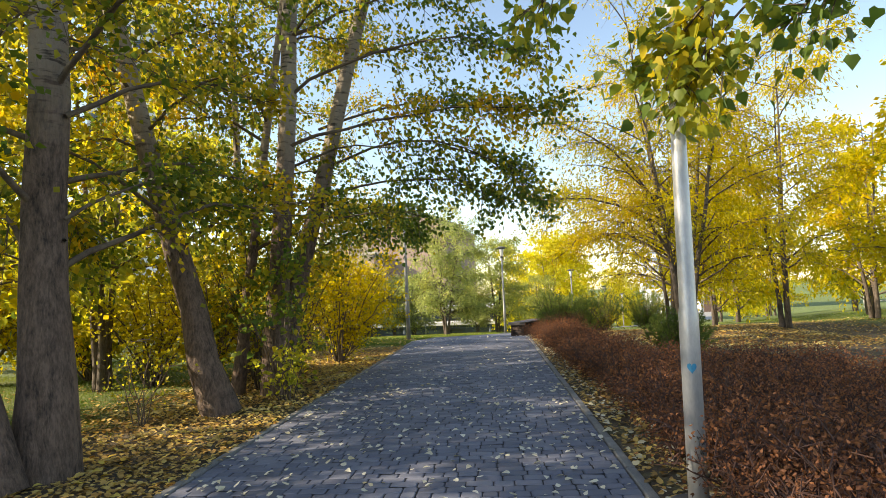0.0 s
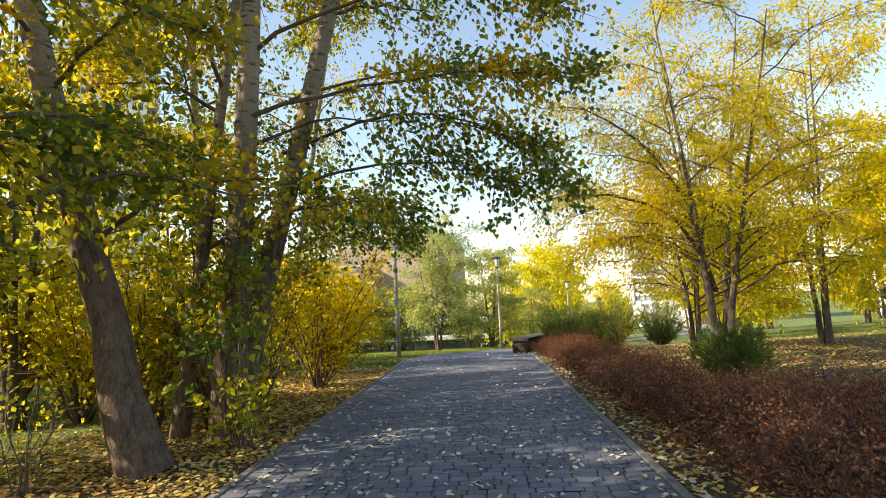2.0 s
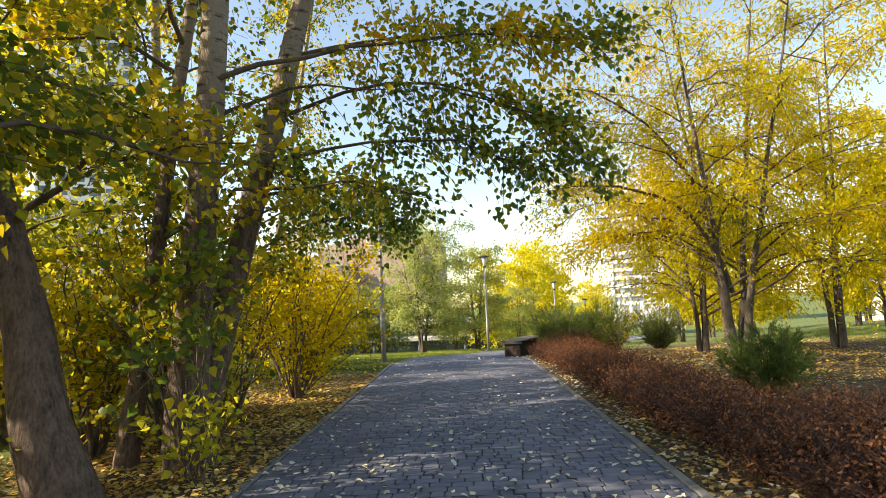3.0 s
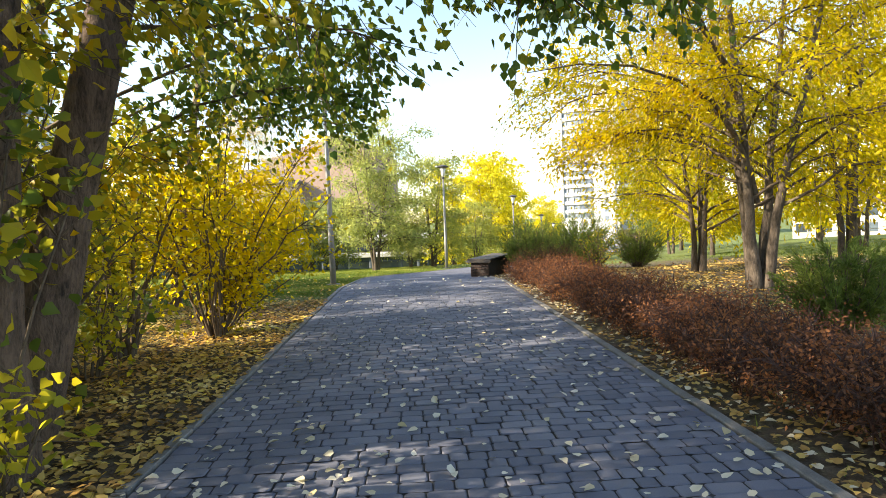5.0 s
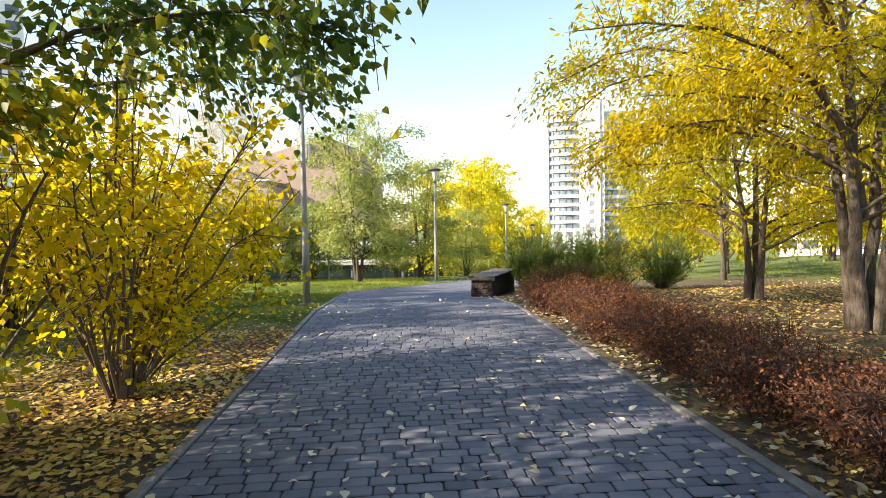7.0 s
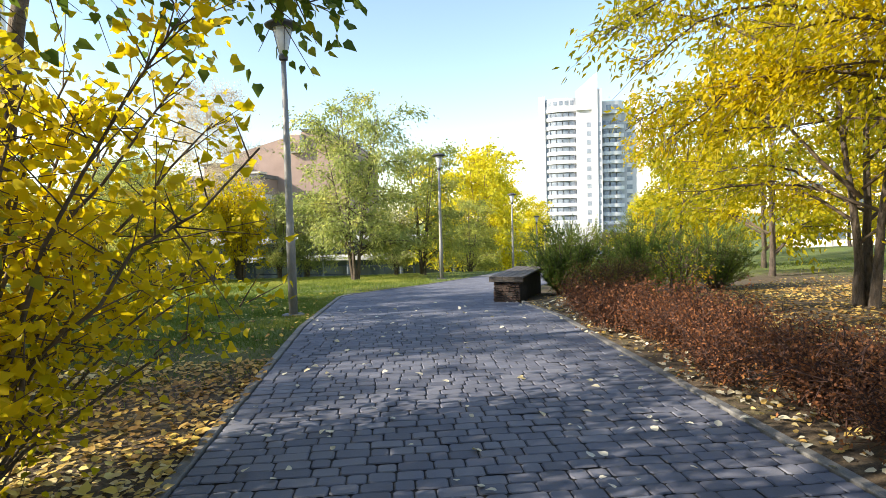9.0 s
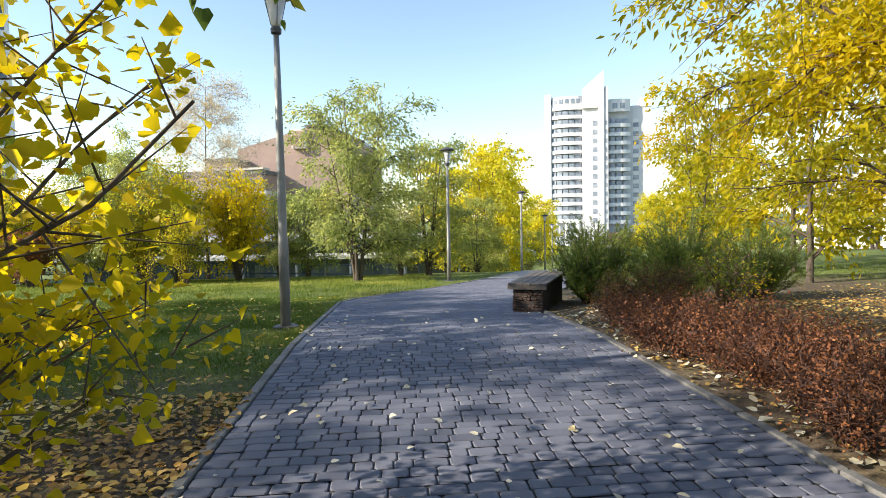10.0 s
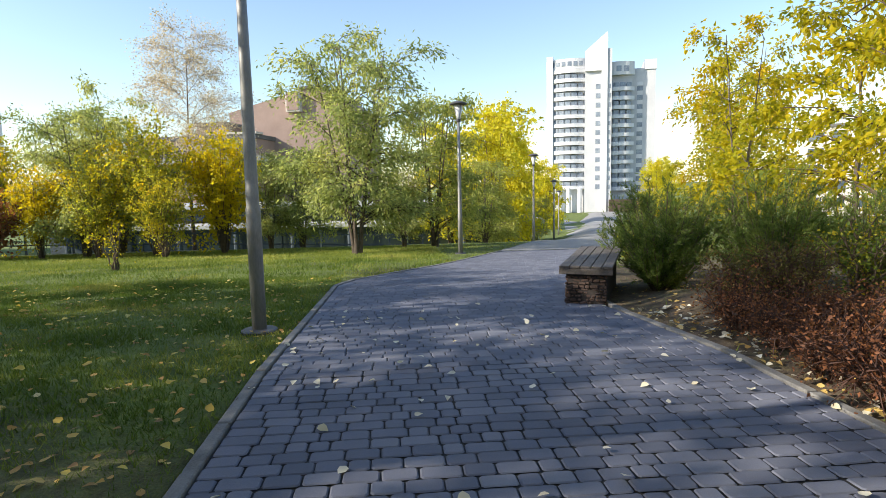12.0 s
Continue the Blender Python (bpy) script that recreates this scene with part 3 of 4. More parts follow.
class Tree:
    """Collects stems, limbs, twigs and leaves of one tree in its own coordinates."""

    def __init__(self):
        self.stems, self.wood, self.pos, self.way = [], [], [], []

    def stem(self, pts, r0, r1, flare=1.0):
        p = spline(pts, 14)
        p[1:, :2] += rng.normal(0, r0 * 0.12, (13, 2))
        rad = r0 + (r1 - r0) * np.linspace(0, 1, 14) ** 0.8
        rad[0] *= 1 + 0.3 * flare
        rad[1] *= 1 + 0.1 * flare
        self.stems.append((p, rad, 12))
        return p, rad

    def limb(self, pts, r0, twigs, twig_len, leaves, droop=0.3, spread=0.25, start=0.15, hang=0.5):
        """A limb with its twigs, and leaves along the twigs."""
        p = spline(pts, 8)
        p[1:-1] += rng.normal(0, 0.03, (6, 3))
        own = [(p[::1 if r0 > 0.015 else 2], (r0 + (0.006 - r0) * np.linspace(0, 1, 8))[::1 if r0 > 0.015 else 2], 5 if r0 > 0.015 else 4)]
        self.wood.append(own)
        d = unit(p[-1] - p[0])
        for _ in range(twigs):
            f = start + (1 - start) * rng.random() ** 0.8
            s = np.array([np.interp(f * 7, np.arange(8), p[:, k]) for k in range(3)])
            w = unit(d * 0.5 + rng.normal(0, 0.6, 3) + (0, 0, 0.1))
            ln = twig_len * rng.uniform(0.5, 1.2) * (1.15 - 0.5 * f)
            q = np.array([s, s + w * ln * 0.5, s + w * ln + (0, 0, -droop * ln)])
            own.append((q[[0, 2]], [0.006, 0.002], 3))
            k = max(1, int(leaves * rng.uniform(0.6, 1.4)))
            t = rng.uniform(0.1, 1.1, k)[:, None]
            c = np.where(t < 0.5, q[0] + (q[1] - q[0]) * t * 2, q[1] + (q[2] - q[1]) * (t * 2 - 1))
            self.pos.append(c + rng.normal(0, spread * 0.35, (k, 3)))
            self.way.append(w + rng.normal(0, 0.6, (k, 3)) + (0, 0, -hang * 1.6))

    def crown(self, stem, n, length, rise, twigs, twig_len, leaves, lo=0.3, hi=1.0, r=0.03, taper=0.6, **more):
        """Limbs that leave a stem all round, shorter towards the top."""
        p, rad = stem
        for i in range(n):
            f = lo + (hi - lo) * (i + rng.random()) / n
            s = np.array([np.interp(f * 13, np.arange(14), p[:, k]) for k in range(3)])
            a = i * 2.4 + rng.normal(0, 0.4)
            ln = length * rng.uniform(0.7, 1.2) * (1.1 - taper * (f - lo) / (1.001 - lo))
            up = rise * rng.uniform(0.6, 1.3)
            h = np.array([math.cos(a), math.sin(a), 0])
            pts = [s, s + h * ln * 0.45 + (0, 0, up * ln * 0.5), s + h * ln + (0, 0, up * ln * 0.75 - 0.1 * ln)]
            self.limb(pts, r * (1.2 - 0.7 * f), twigs, twig_len, leaves, **more)

    def build(self, name, label, x, y, leaf, size, bark, wide=0.75, fine=False, category="tree", group=""):
        ob = thing(name, label, category, pose(x, y, gnd(x, y) - 0.03), group)
        for s in self.stems:
            v, f = tubes([s])
            put("trunk", smooth(as_mesh("trunk", v, f, bark)), ob)
        skin = RED_TWIG if bark is RED_TWIG else PALE_TWIG if name == "bare_tree" else TWIG
        if name.endswith("tree"):
            for own in self.wood:
                put("limb", smooth(as_mesh("limb", *tubes(own), skin)), ob)
        else:
            put("framework", smooth(as_mesh("framework", *tubes(sum(self.wood, [])), skin)), ob)
        pos, way = np.concatenate(self.pos), np.concatenate(self.way)
        keep = pos[:, 2] > 0.06
        pos, way = pos[keep], way[keep]
        put("crown", leaf_mesh("crown", pos, way, size * rng.uniform(0.6, 1.15, len(pos)), leaf, wide, fine), ob)
        return ob


def poplar(x, y, lean, r, height=13.0, lo=0.25, limbs=26, length=2.6, leaf=None, size=0.09, explicit=(), leaves=18, twigs=22, label="", fine=False):
    t = Tree()
    s = t.stem([(0, 0, 0), (lean[0] * 0.3, lean[1] * 0.3, height * 0.3), (lean[0] * 0.65, lean[1] * 0.65, height * 0.65), (lean[0], lean[1], height)], r, r * 0.35)
    t.crown(s, limbs, length, 0.45, twigs, 0.75, leaves, lo, 1.0, 0.035, droop=0.35, spread=0.3)
    for pts, rad, tw, tl, lv in explicit:
        t.limb([np.array(p) - (x, y, 0) for p in pts], rad, tw, tl, lv, droop=0.5, spread=0.28, start=0.38, hang=0.7)
    return t.build("poplar_tree", label or "tall poplar with furrowed bark and turning green and yellow leaves", x, y, leaf or LEAF_POPLAR, size, POPLAR_BARK, 0.85, fine, group="poplars beside the path")


def shrub(x, y, high, r, stems, leaf, size, twigs, leaves, name="shrub", label="", category="shrub", wide=0.75, fine=False, bark=None, thick=0.025, lean=(0, 0), group="", bare=0.22):
    t = Tree()
    for i in range(stems):
        a, q = i * 2.4 + rng.normal(0, 0.3), r * math.sqrt((i + 0.6) / stems)
        h = high * rng.uniform(0.75, 1.05) * (1 - 0.25 * (q / r) ** 2)
        tip = (q * math.cos(a) + lean[0], q * math.sin(a) + lean[1], h)
        p = [(0.08 * math.cos(a), 0.08 * math.sin(a), 0), (tip[0] * 0.4, tip[1] * 0.4, h * 0.5), tip]
        t.limb(p, thick, twigs, 0.22 * high + 0.12, leaves, droop=0.15, spread=0.2, start=bare, hang=0.35)
    t.stems.append((spline([(0, 0, -0.02), (0.02, 0, 0.12), (0.03, 0.02, 0.25)], 5), np.linspace(thick * 2, thick, 5), 8))
    return t.build(name, label, x, y, leaf, size, bark or TWIG, wide, fine, category, group)


def maple(x, y, stems, height, spread, leaf=None, size=0.1, twigs=22, leaves=16, limbs=9, label="", wide=0.36, lo=0.28, r=0.085, fork=0.35, twig_len=0.8, name="maple_tree", explicit=(), taper=0.6):
    """Several stems from one foot that fan out into a wide crown."""
    t = Tree()
    for i in range(stems):
        a = i * 2 * math.pi / stems + 0.7 + rng.normal(0, 0.25)
        q = spread * fork * rng.uniform(0.7, 1.2) if stems > 1 else spread * 0.1
        h = height * rng.uniform(0.82, 1.0)
        c, s_ = math.cos(a), math.sin(a)
        s = t.stem([(0.1 * c, 0.1 * s_, 0), (q * 0.25 * c, q * 0.25 * s_, h * 0.25), (q * 0.6 * c, q * 0.6 * s_, h * 0.6), (q * c, q * s_, h)], r, 0.012, 0.5)
        t.crown(s, limbs, spread, 0.5, twigs, twig_len, leaves, lo, 1.0, 0.03, droop=0.3, spread=0.35, taper=taper)
    for pts, rad, tw, tl, lv in explicit:
        t.limb([np.array(p) - (x, y, 0) for p in pts], rad, tw, tl, lv, droop=0.4, spread=0.3, start=0.2, hang=0.6)
    return t.build(name, label or "many-stemmed maple with bright golden autumn leaves", x, y, leaf or LEAF_GOLD, size, MAPLE_BARK, wide, group="yellow park trees")


# poplars beside the path, with limbs that reach across it
poplar(-4.14, 5.05, (-0.25, 0.3), 0.235, 13, 0.14, 30, 2.7, leaves=21, explicit=(
    ([(-4.0, 5.1, 2.4), (-3.6, 5.9, 2.9), (-3.3, 6.6, 2.7)], 0.02, 24, 0.6, 22), ([(-4.0, 5.1, 2.2), (-4.6, 5.9, 2.6), (-5.0, 6.9, 2.3)], 0.02, 30, 0.7, 24),
    ([(-4.0, 5.1, 3.4), (-3.4, 5.9, 4.0), (-2.7, 6.8, 4.0)], 0.03, 28, 0.8, 18)))
poplar(-4.25, 4.62, (-3.4, 0.4), 0.2, 11, 0.3, 18, 2.4)
poplar(-3.8, 7.8, (-3.1, 0.3), 0.21, 11, 0.22, 24, 2.4)
poplar(-4.3, 9.35, (1.5, 0.4), 0.10, 12, 0.2, 20, 2.2)
poplar(-3.6, 9.25, (0.85, 0.1), 0.2, 14, 0.45, 14, 2.2, fine=True, explicit=(
    ([(-3.3, 9.25, 4.1), (-2.2, 9.5, 4.45), (-0.8, 9.9, 4.75), (1.2, 10.2, 4.75)], 0.035, 80, 1.0, 21),
    ([(-3.3, 9.25, 4.9), (-2.2, 9.3, 5.5), (-0.6, 9.6, 5.9), (1.0, 9.9, 5.6)], 0.035, 60, 1.0, 20),
    ([(-3.5, 9.25, 3.0), (-3.0, 9.8, 3.3), (-2.6, 10.4, 3.2)], 0.02, 28, 0.8, 18),
    ([(-3.2, 9.25, 6.0), (-1.8, 9.8, 6.8), (-0.2, 10.3, 7.0)], 0.035, 50, 1.0, 18)), leaf=LEAF_MIXED)
poplar(-3.92, 9.95, (3.4, 0.3), 0.19, 13, 0.45, 14, 2.2, fine=True, leaf=LEAF_MIXED, explicit=(
    ([(-3.2, 10.0, 3.3), (-2.2, 10.4, 3.65), (-0.9, 10.3, 3.6), (0.3, 10.2, 3.15)], 0.03, 68, 0.9, 18),
    ([(-3.3, 10.0, 2.9), (-2.6, 10.7, 3.2), (-1.9, 10.7, 3.2), (-1.2, 10.5, 2.95)], 0.025, 32, 0.8, 15),
    ([(-3.1, 10.0, 3.8), (-1.9, 10.1, 4.3), (-0.6, 10.1, 4.2), (0.6, 10.1, 3.6)], 0.03, 60, 0.9, 18),
    ([(-3.0, 10.05, 4.6), (-1.6, 10.8, 5.2), (0.2, 11.2, 5.2)], 0.03, 40, 0.95, 18),
    ([(-0.9, 10.2, 4.25), (0.2, 9.9, 3.75), (0.9, 9.7, 2.95)], 0.014, 40, 0.5, 13)))
poplar(-5.4, 12.3, (-0.5, 0.4), 0.12, 11, 0.4, 16, 2.4, leaf=LEAF_MIXED, fine=True, explicit=(
    ([(-5.4, 12.3, 1.7), (-4.2, 12.2, 2.4), (-2.9, 12.3, 2.95), (-1.5, 12.4, 2.9)], 0.035, 60, 0.7, 15),
    ([(-5.4, 12.3, 2.4), (-4.0, 12.6, 3.2), (-2.6, 12.8, 3.6), (-1.6, 12.9, 3.5)], 0.03, 42, 0.8, 15),
    ([(-5.4, 12.3, 1.5), (-4.6, 12.0, 2.0), (-3.5, 12.1, 2.45)], 0.02, 50, 0.65, 16),
    ([(-5.4, 12.3, 2.0), (-4.1, 13.2, 2.7), (-2.9, 14.0, 3.05), (-1.9, 14.5, 2.9)], 0.025, 48, 0.65, 15),
    ([(-5.4, 12.3, 2.2), (-4.3, 13.6, 3.2), (-3.2, 14.4, 3.6), (-2.3, 14.8, 3.5)], 0.025, 40, 0.65, 15)))
poplar(-5.6, 16.9, (1.8, -0.4), 0.10, 10, 0.42, 12, 2.1, leaf=LEAF_POPLAR)
# the bough that hangs into view at the start belongs to a poplar on the other side
poplar(3.6, 1.3, (0.4, -0.3), 0.17, 12, 0.5, 14, 2.4, leaf=LEAF_GREEN, size=0.1, fine=True, explicit=(
    ([(3.6, 1.3, 3.6), (2.7, 2.6, 3.9), (1.7, 3.6, 3.5), (1.2, 4.0, 2.9)], 0.03, 44, 0.5, 13),
    ([(3.6, 1.3, 3.9), (2.3, 3.0, 4.15), (1.1, 3.9, 3.85), (0.25, 4.15, 3.5)], 0.022, 28, 0.42, 10),
    ([(1.9, 3.5, 3.5), (1.5, 3.8, 3.1), (1.3, 3.85, 2.75)], 0.01, 26, 0.3, 10),
    ([(3.6, 1.3, 3.3), (3.0, 2.5, 3.7), (2.4, 3.4, 3.5), (2.0, 3.9, 3.15)], 0.025, 30, 0.5, 12)),
    label="poplar with dark green leaves hanging over the path")

# undergrowth on the poplars' side
shrub(-3.3, 8.75, 2.3, 0.85, 8, LEAF_MIXED, 0.1, 10, 10, label="poplar suckers with olive and yellow leaves around the trunks", wide=0.9, thick=0.012, fine=True, bare=0.55)
shrub(-4.1, 9.9, 3.3, 1.2, 12, LEAF_POPLAR, 0.09, 15, 12, label="dark tangle of poplar shoots between the trunks", wide=0.85, thick=0.014, bare=0.25)
shrub(-3.15, 8.6, 0.85, 0.45, 5, LEAF_LIME, 0.085, 7, 7, label="low poplar suckers with yellow-green leaves at the trunks' feet", wide=0.9, thick=0.008, fine=True)
for bx, by, bh, br in ((-5.0, 9.9, 2.4, 1.0), (-6.0, 11.6, 2.9, 1.3)):
    shrub(bx, by, bh, br, 16, LEAF_LAWN, 0.085, 15, 12, label="leafy yellow-green undergrowth shrub among the poplars", group="shrubs behind the poplars")
shrub(-3.75, 13.7, 3.0, 1.8, 26, LEAF_AMBER, 0.08, 16, 12, label="spreading golden shrub with dark stems beside the path", wide=0.85, fine=True, thick=0.019, bare=0.34)
shrub(-3.8, 13.9, 1.5, 0.95, 14, LEAF_GOLD, 0.07, 14, 12, label="low arching golden shoots beside the path edge", wide=0.8, fine=True, thick=0.014, lean=(0.6, 0.45))
shrub(-4.45, 12.6, 3.1, 1.6, 10, LEAF_LIME, 0.08, 13, 10, label="leaning half-bare shrub with yellow-green leaves", thick=0.026, fine=True, wide=0.8)
shrub(-4.35, 11.7, 1.3, 0.8, 9, LEAF_LIME, 0.075, 9, 8, label="low straggling shrub with yellow-green leaves", thick=0.01, fine=True, wide=0.85)
shrub(-4.6, 7.2, 1.2, 0.6, 7, LEAF_LIME, 0.06, 6, 5, label="small sparse shrub of reddish shoots under the poplars", thick=0.008)
shrub(-6.6, 10.8, 2.4, 1.3, 18, LEAF_LAWN, 0.09, 16, 13, label="dense yellow-green shrub behind the poplars")
shrub(-4.6, 10.9, 2.6, 1.2, 14, LEAF_LAWN, 0.075, 12, 11, label="bushy undergrowth with green and yellow leaves")
for bx, by, bh, br, kind in ((-8.8, 12.0, 2.2, 1.5, LEAF_LIME), (-7.2, 17.6, 2.2, 1.4, LEAF_LIME), (-10.5, 12.6, 3.0, 1.6, LEAF_LIME), (-11.0, 11.5, 3.6, 2.2, LEAF_GOLD), (-12.5, 6.0, 3.6, 2.2, LEAF_LIME)):
    shrub(bx, by, bh, br, 24, kind, 0.13, 16, 12, label="tall shrub with yellow and green autumn leaves", group="shrubs behind the poplars")

# yellow trees on the lawn side
maple(4.8, 15.2, 4, 8.8, 2.7, size=0.115, limbs=13, twigs=26, leaves=21, r=0.1, fork=0.55, leaf=LEAF_GOLD, lo=0.22, taper=0.3, explicit=(
    ([(4.75, 15.15, 1.5), (4.35, 15.0, 2.5), (3.7, 14.9, 3.35), (2.3, 14.7, 3.75), (0.8, 14.5, 3.6)], 0.06, 60, 0.9, 18),
    ([(4.5, 15.1, 3.0), (3.4, 14.6, 4.6), (2.2, 14.2, 5.4), (1.0, 14.0, 5.5)], 0.04, 60, 1.0, 18),
    ([(4.7, 15.2, 2.4), (3.6, 15.8, 3.2), (2.4, 16.3, 3.3)], 0.035, 50, 0.9, 18),
    ([(4.7, 15.4, 2.8), (3.6, 16.4, 3.8), (2.4, 17.2, 4.2), (1.3, 17.6, 3.7)], 0.04, 60, 0.9, 18),
    ([(4.7, 15.4, 3.8), (3.8, 16.4, 5.2), (2.8, 17.2, 5.8), (1.9, 17.6, 5.6)], 0.04, 50, 1.0, 18),
    ([(4.7, 15.4, 2.1), (3.6, 16.3, 2.8), (2.6, 16.9, 2.9), (1.8, 17.2, 2.3)], 0.03, 55, 0.75, 17),
    ([(4.7, 15.4, 2.9), (3.4, 16.8, 3.7), (2.4, 17.2, 3.7), (1.6, 17.3, 3.2)], 0.03, 55, 0.75, 17)))
maple(5.4, 18.4, 3, 6.5, 2.3, size=0.12, limbs=10, twigs=24, leaves=18, r=0.075, lo=0.2, explicit=(
    ([(5.3, 18.4, 1.6), (4.2, 18.8, 2.8), (3.0, 19.2, 3.2), (2.1, 19.1, 2.7)], 0.035, 50, 0.8, 18),
    ([(5.3, 18.5, 3.0), (4.2, 19.2, 4.1), (3.0, 19.8, 4.7), (2.3, 20.0, 4.4)], 0.035, 50, 0.9, 18)))
maple(8.5, 17.9, 3, 9.0, 2.6, size=0.14, limbs=12, twigs=24, leaves=18, r=0.08, fork=0.3, taper=0.3)
GOLD_A = maple(9.6, 26.5, 2, 8.5, 3.1, leaf=LEAF_BIRCH, size=0.215, limbs=12, twigs=17, leaves=14, lo=0.1, wide=0.5, label="slender birch-like tree with green-gold leaves")
GOLD_B = maple(13.5, 22.0, 3, 7.5, 2.6, size=0.215, limbs=10, twigs=16, leaves=13, lo=0.16, wide=0.5)
LIME_A = maple(-10.4, 20.3, 3, 9.5, 2.9, leaf=LEAF_LIME, size=0.19, limbs=10, twigs=18, leaves=11, lo=0.24, wide=0.7, label="broad tree with yellow-green leaves behind the shrubs, largely unseen, placed to shade the path")
WILLOW_A = maple(-2.95, 35.3, 5, 8.0, 2.15, leaf=LEAF_WILLOW, size=0.18, limbs=12, twigs=20, leaves=15, wide=0.4, lo=0.16, taper=0.2, fork=0.62, twig_len=0.9, label="many-stemmed willow with grey-green leaves on the lawn edge", name="willow_tree")
DARK_WILLOW = maple(0.15, 39.6, 4, 6.4, 2.5, leaf=LEAF_OLIVE, size=0.2, limbs=12, twigs=16, leaves=13, wide=0.42, lo=0.12, taper=0.5, fork=0.4, label="rounded olive green tree on the lawn edge", name="round_tree")
GOLD_C = maple(5.0, 51.5, 4, 9.8, 2.2, leaf=LEAF_LEMON, size=0.24, limbs=12, twigs=16, leaves=12, lo=0.12, wide=0.75, taper=0.4, twig_len=1.2, fork=0.55, label="dense golden yellow tree behind the lamps")


def again(src, x, y, k=1.0, turn=0.0, label=""):
    ob = copy_thing(src, pose(x, y, gnd(x, y) - 0.03, 0, 0, turn) @ Matrix.Scale(k, 4))
    return tagged(ob, label)


for i, (tx, ty, k) in enumerate(((12.4, 31.0, 1.05), (17.0, 28.0, 1.0), (10.8, 34.5, 0.9), (21.0, 36.0, 1.1), (15.5, 42.0, 1.1), (20.0, 50.0, 1.2), (27.0, 44.0, 1.2), (26.0, 58.0, 1.3), (33.0, 72.0, 1.3))):
    again(GOLD_A, tx, ty, k, 70 * i)
for i, (tx, ty, k) in enumerate(((18.0, 20.5, 1.0), (12.0, 15.5, 0.95), (24.0, 27.0, 1.1), (30.0, 33.0, 1.15))):
    again(GOLD_B, tx, ty, k, 50 * i)
for i, (tx, ty, k) in enumerate(((6.6, 58.0, 1.05), (2.6, 57.0, 0.95), (8.8, 64.5, 1.0), (52.0, 128.0, 1.2), (60.0, 140.0, 1.3), (47.0, 118.0, 1.2), (17.6, 86.0, 0.95), (26.0, 116.0, 1.0))):
    again(GOLD_C, tx, ty, k, 64 * i)
# Copies mostly out of view, placed so their shade falls on path and lawn.
for i, (tx, ty, k) in enumerate(((-10.0, 1.8, 1.0), (-14.0, 16.3, 1.2), (-17.0, 22.5, 1.15), (-7.4, 10.4, 0.98), (-14.0, 2.8, 1.15), (-8.2, 7.2, 0.92), (-20.5, 19.0, 1.15), (-16.0, 14.2, 0.86), (-14.0, -1.0, 1.1))):
    again(LIME_A, tx, ty, k, 83 * i)
for i, (tx, ty, k) in enumerate(((-1.2, 39.0, 0.45), (-7.4, 42.3, 0.6), (-13.8, 38.6, 0.8), (-15.5, 43.0, 0.9))):
    again(WILLOW_A, tx, ty, k, 97 * i + 40)
for i, (tx, ty, k) in enumerate(((3.4, 46.0, 0.75), (4.4, 48.6, 0.6), (7.6, 55.0, 0.6), (11.4, 66.0, 0.6), (-6.2, 44.0, 0.75))):
    again(DARK_WILLOW, tx, ty, k, 71 * i + 20)
ORANGE = shrub(-8.5, 38.6, 5.0, 1.4, 24, LEAF_AMBER, 0.15, 18, 15, "young_tree", "bright orange-yellow young tree at the lawn edge", "tree", 0.7, group="young trees at the lawn edge")
YELLOWISH = shrub(-11.0, 38.2, 5.3, 1.9, 24, LEAF_LIME, 0.14, 18, 15, "young_tree", "yellow-green young tree at the lawn edge", "tree", 0.7, group="young trees at the lawn edge")
for i, (tx, ty, k) in enumerate(((-12.8, 37.4, 0.75), (-10.0, 36.4, 0.62), (-18.5, 40.0, 1.0), (-9.6, 42.5, 1.0), (-22.0, 38.0, 1.0), (-14.0, 42.0, 1.05))):
    again(YELLOWISH, tx, ty, k, 61 * i)
for i, (tx, ty, k) in enumerate(((-15.2, 38.0, 0.72), (-20.2, 42.0, 1.0))):
    again(ORANGE, tx, ty, k, 77 * i)
shrub(-9.1, 30.6, 1.5, 0.45, 5, LEAF_GOLD, 0.07, 6, 6, "sapling", "thin yellow sapling standing on the lawn", "tree")
shrub(-16.6, 37.3, 2.6, 1.2, 18, LEAF_RED, 0.12, 20, 14, label="reddish brown bush at the lawn edge")
maple(-11.9, 45.0, 1, 13.2, 4.3, leaf=LEAF_PALE, size=0.1, twig_len=1.5, limbs=38, twigs=44, leaves=15, wide=0.6, lo=0.3, taper=0.75, label="tall nearly bare tree with a few pale leaves", r=0.12, name="bare_tree")

# ---- hedge and evergreen bushes ----


def hedge_bush(label):
    return shrub(1.9, 0.5, 0.54, 0.5, 26, LEAF_RED, 0.034, 11, 6, "hedge_bush", label, "hedge", 0.6, bark=RED_TWIG, thick=0.0045, group="barberry hedge along the path")


first_bushes = [hedge_bush("rust-brown barberry bush of the hedge beside the path") for _ in range(3)]
for i, ob in enumerate(first_bushes):
    ob.matrix_basis = pose(1.75, -0.6 + 0.5 * i, gnd(1.75, 0), 0, 0, 90 * i)
spots = []
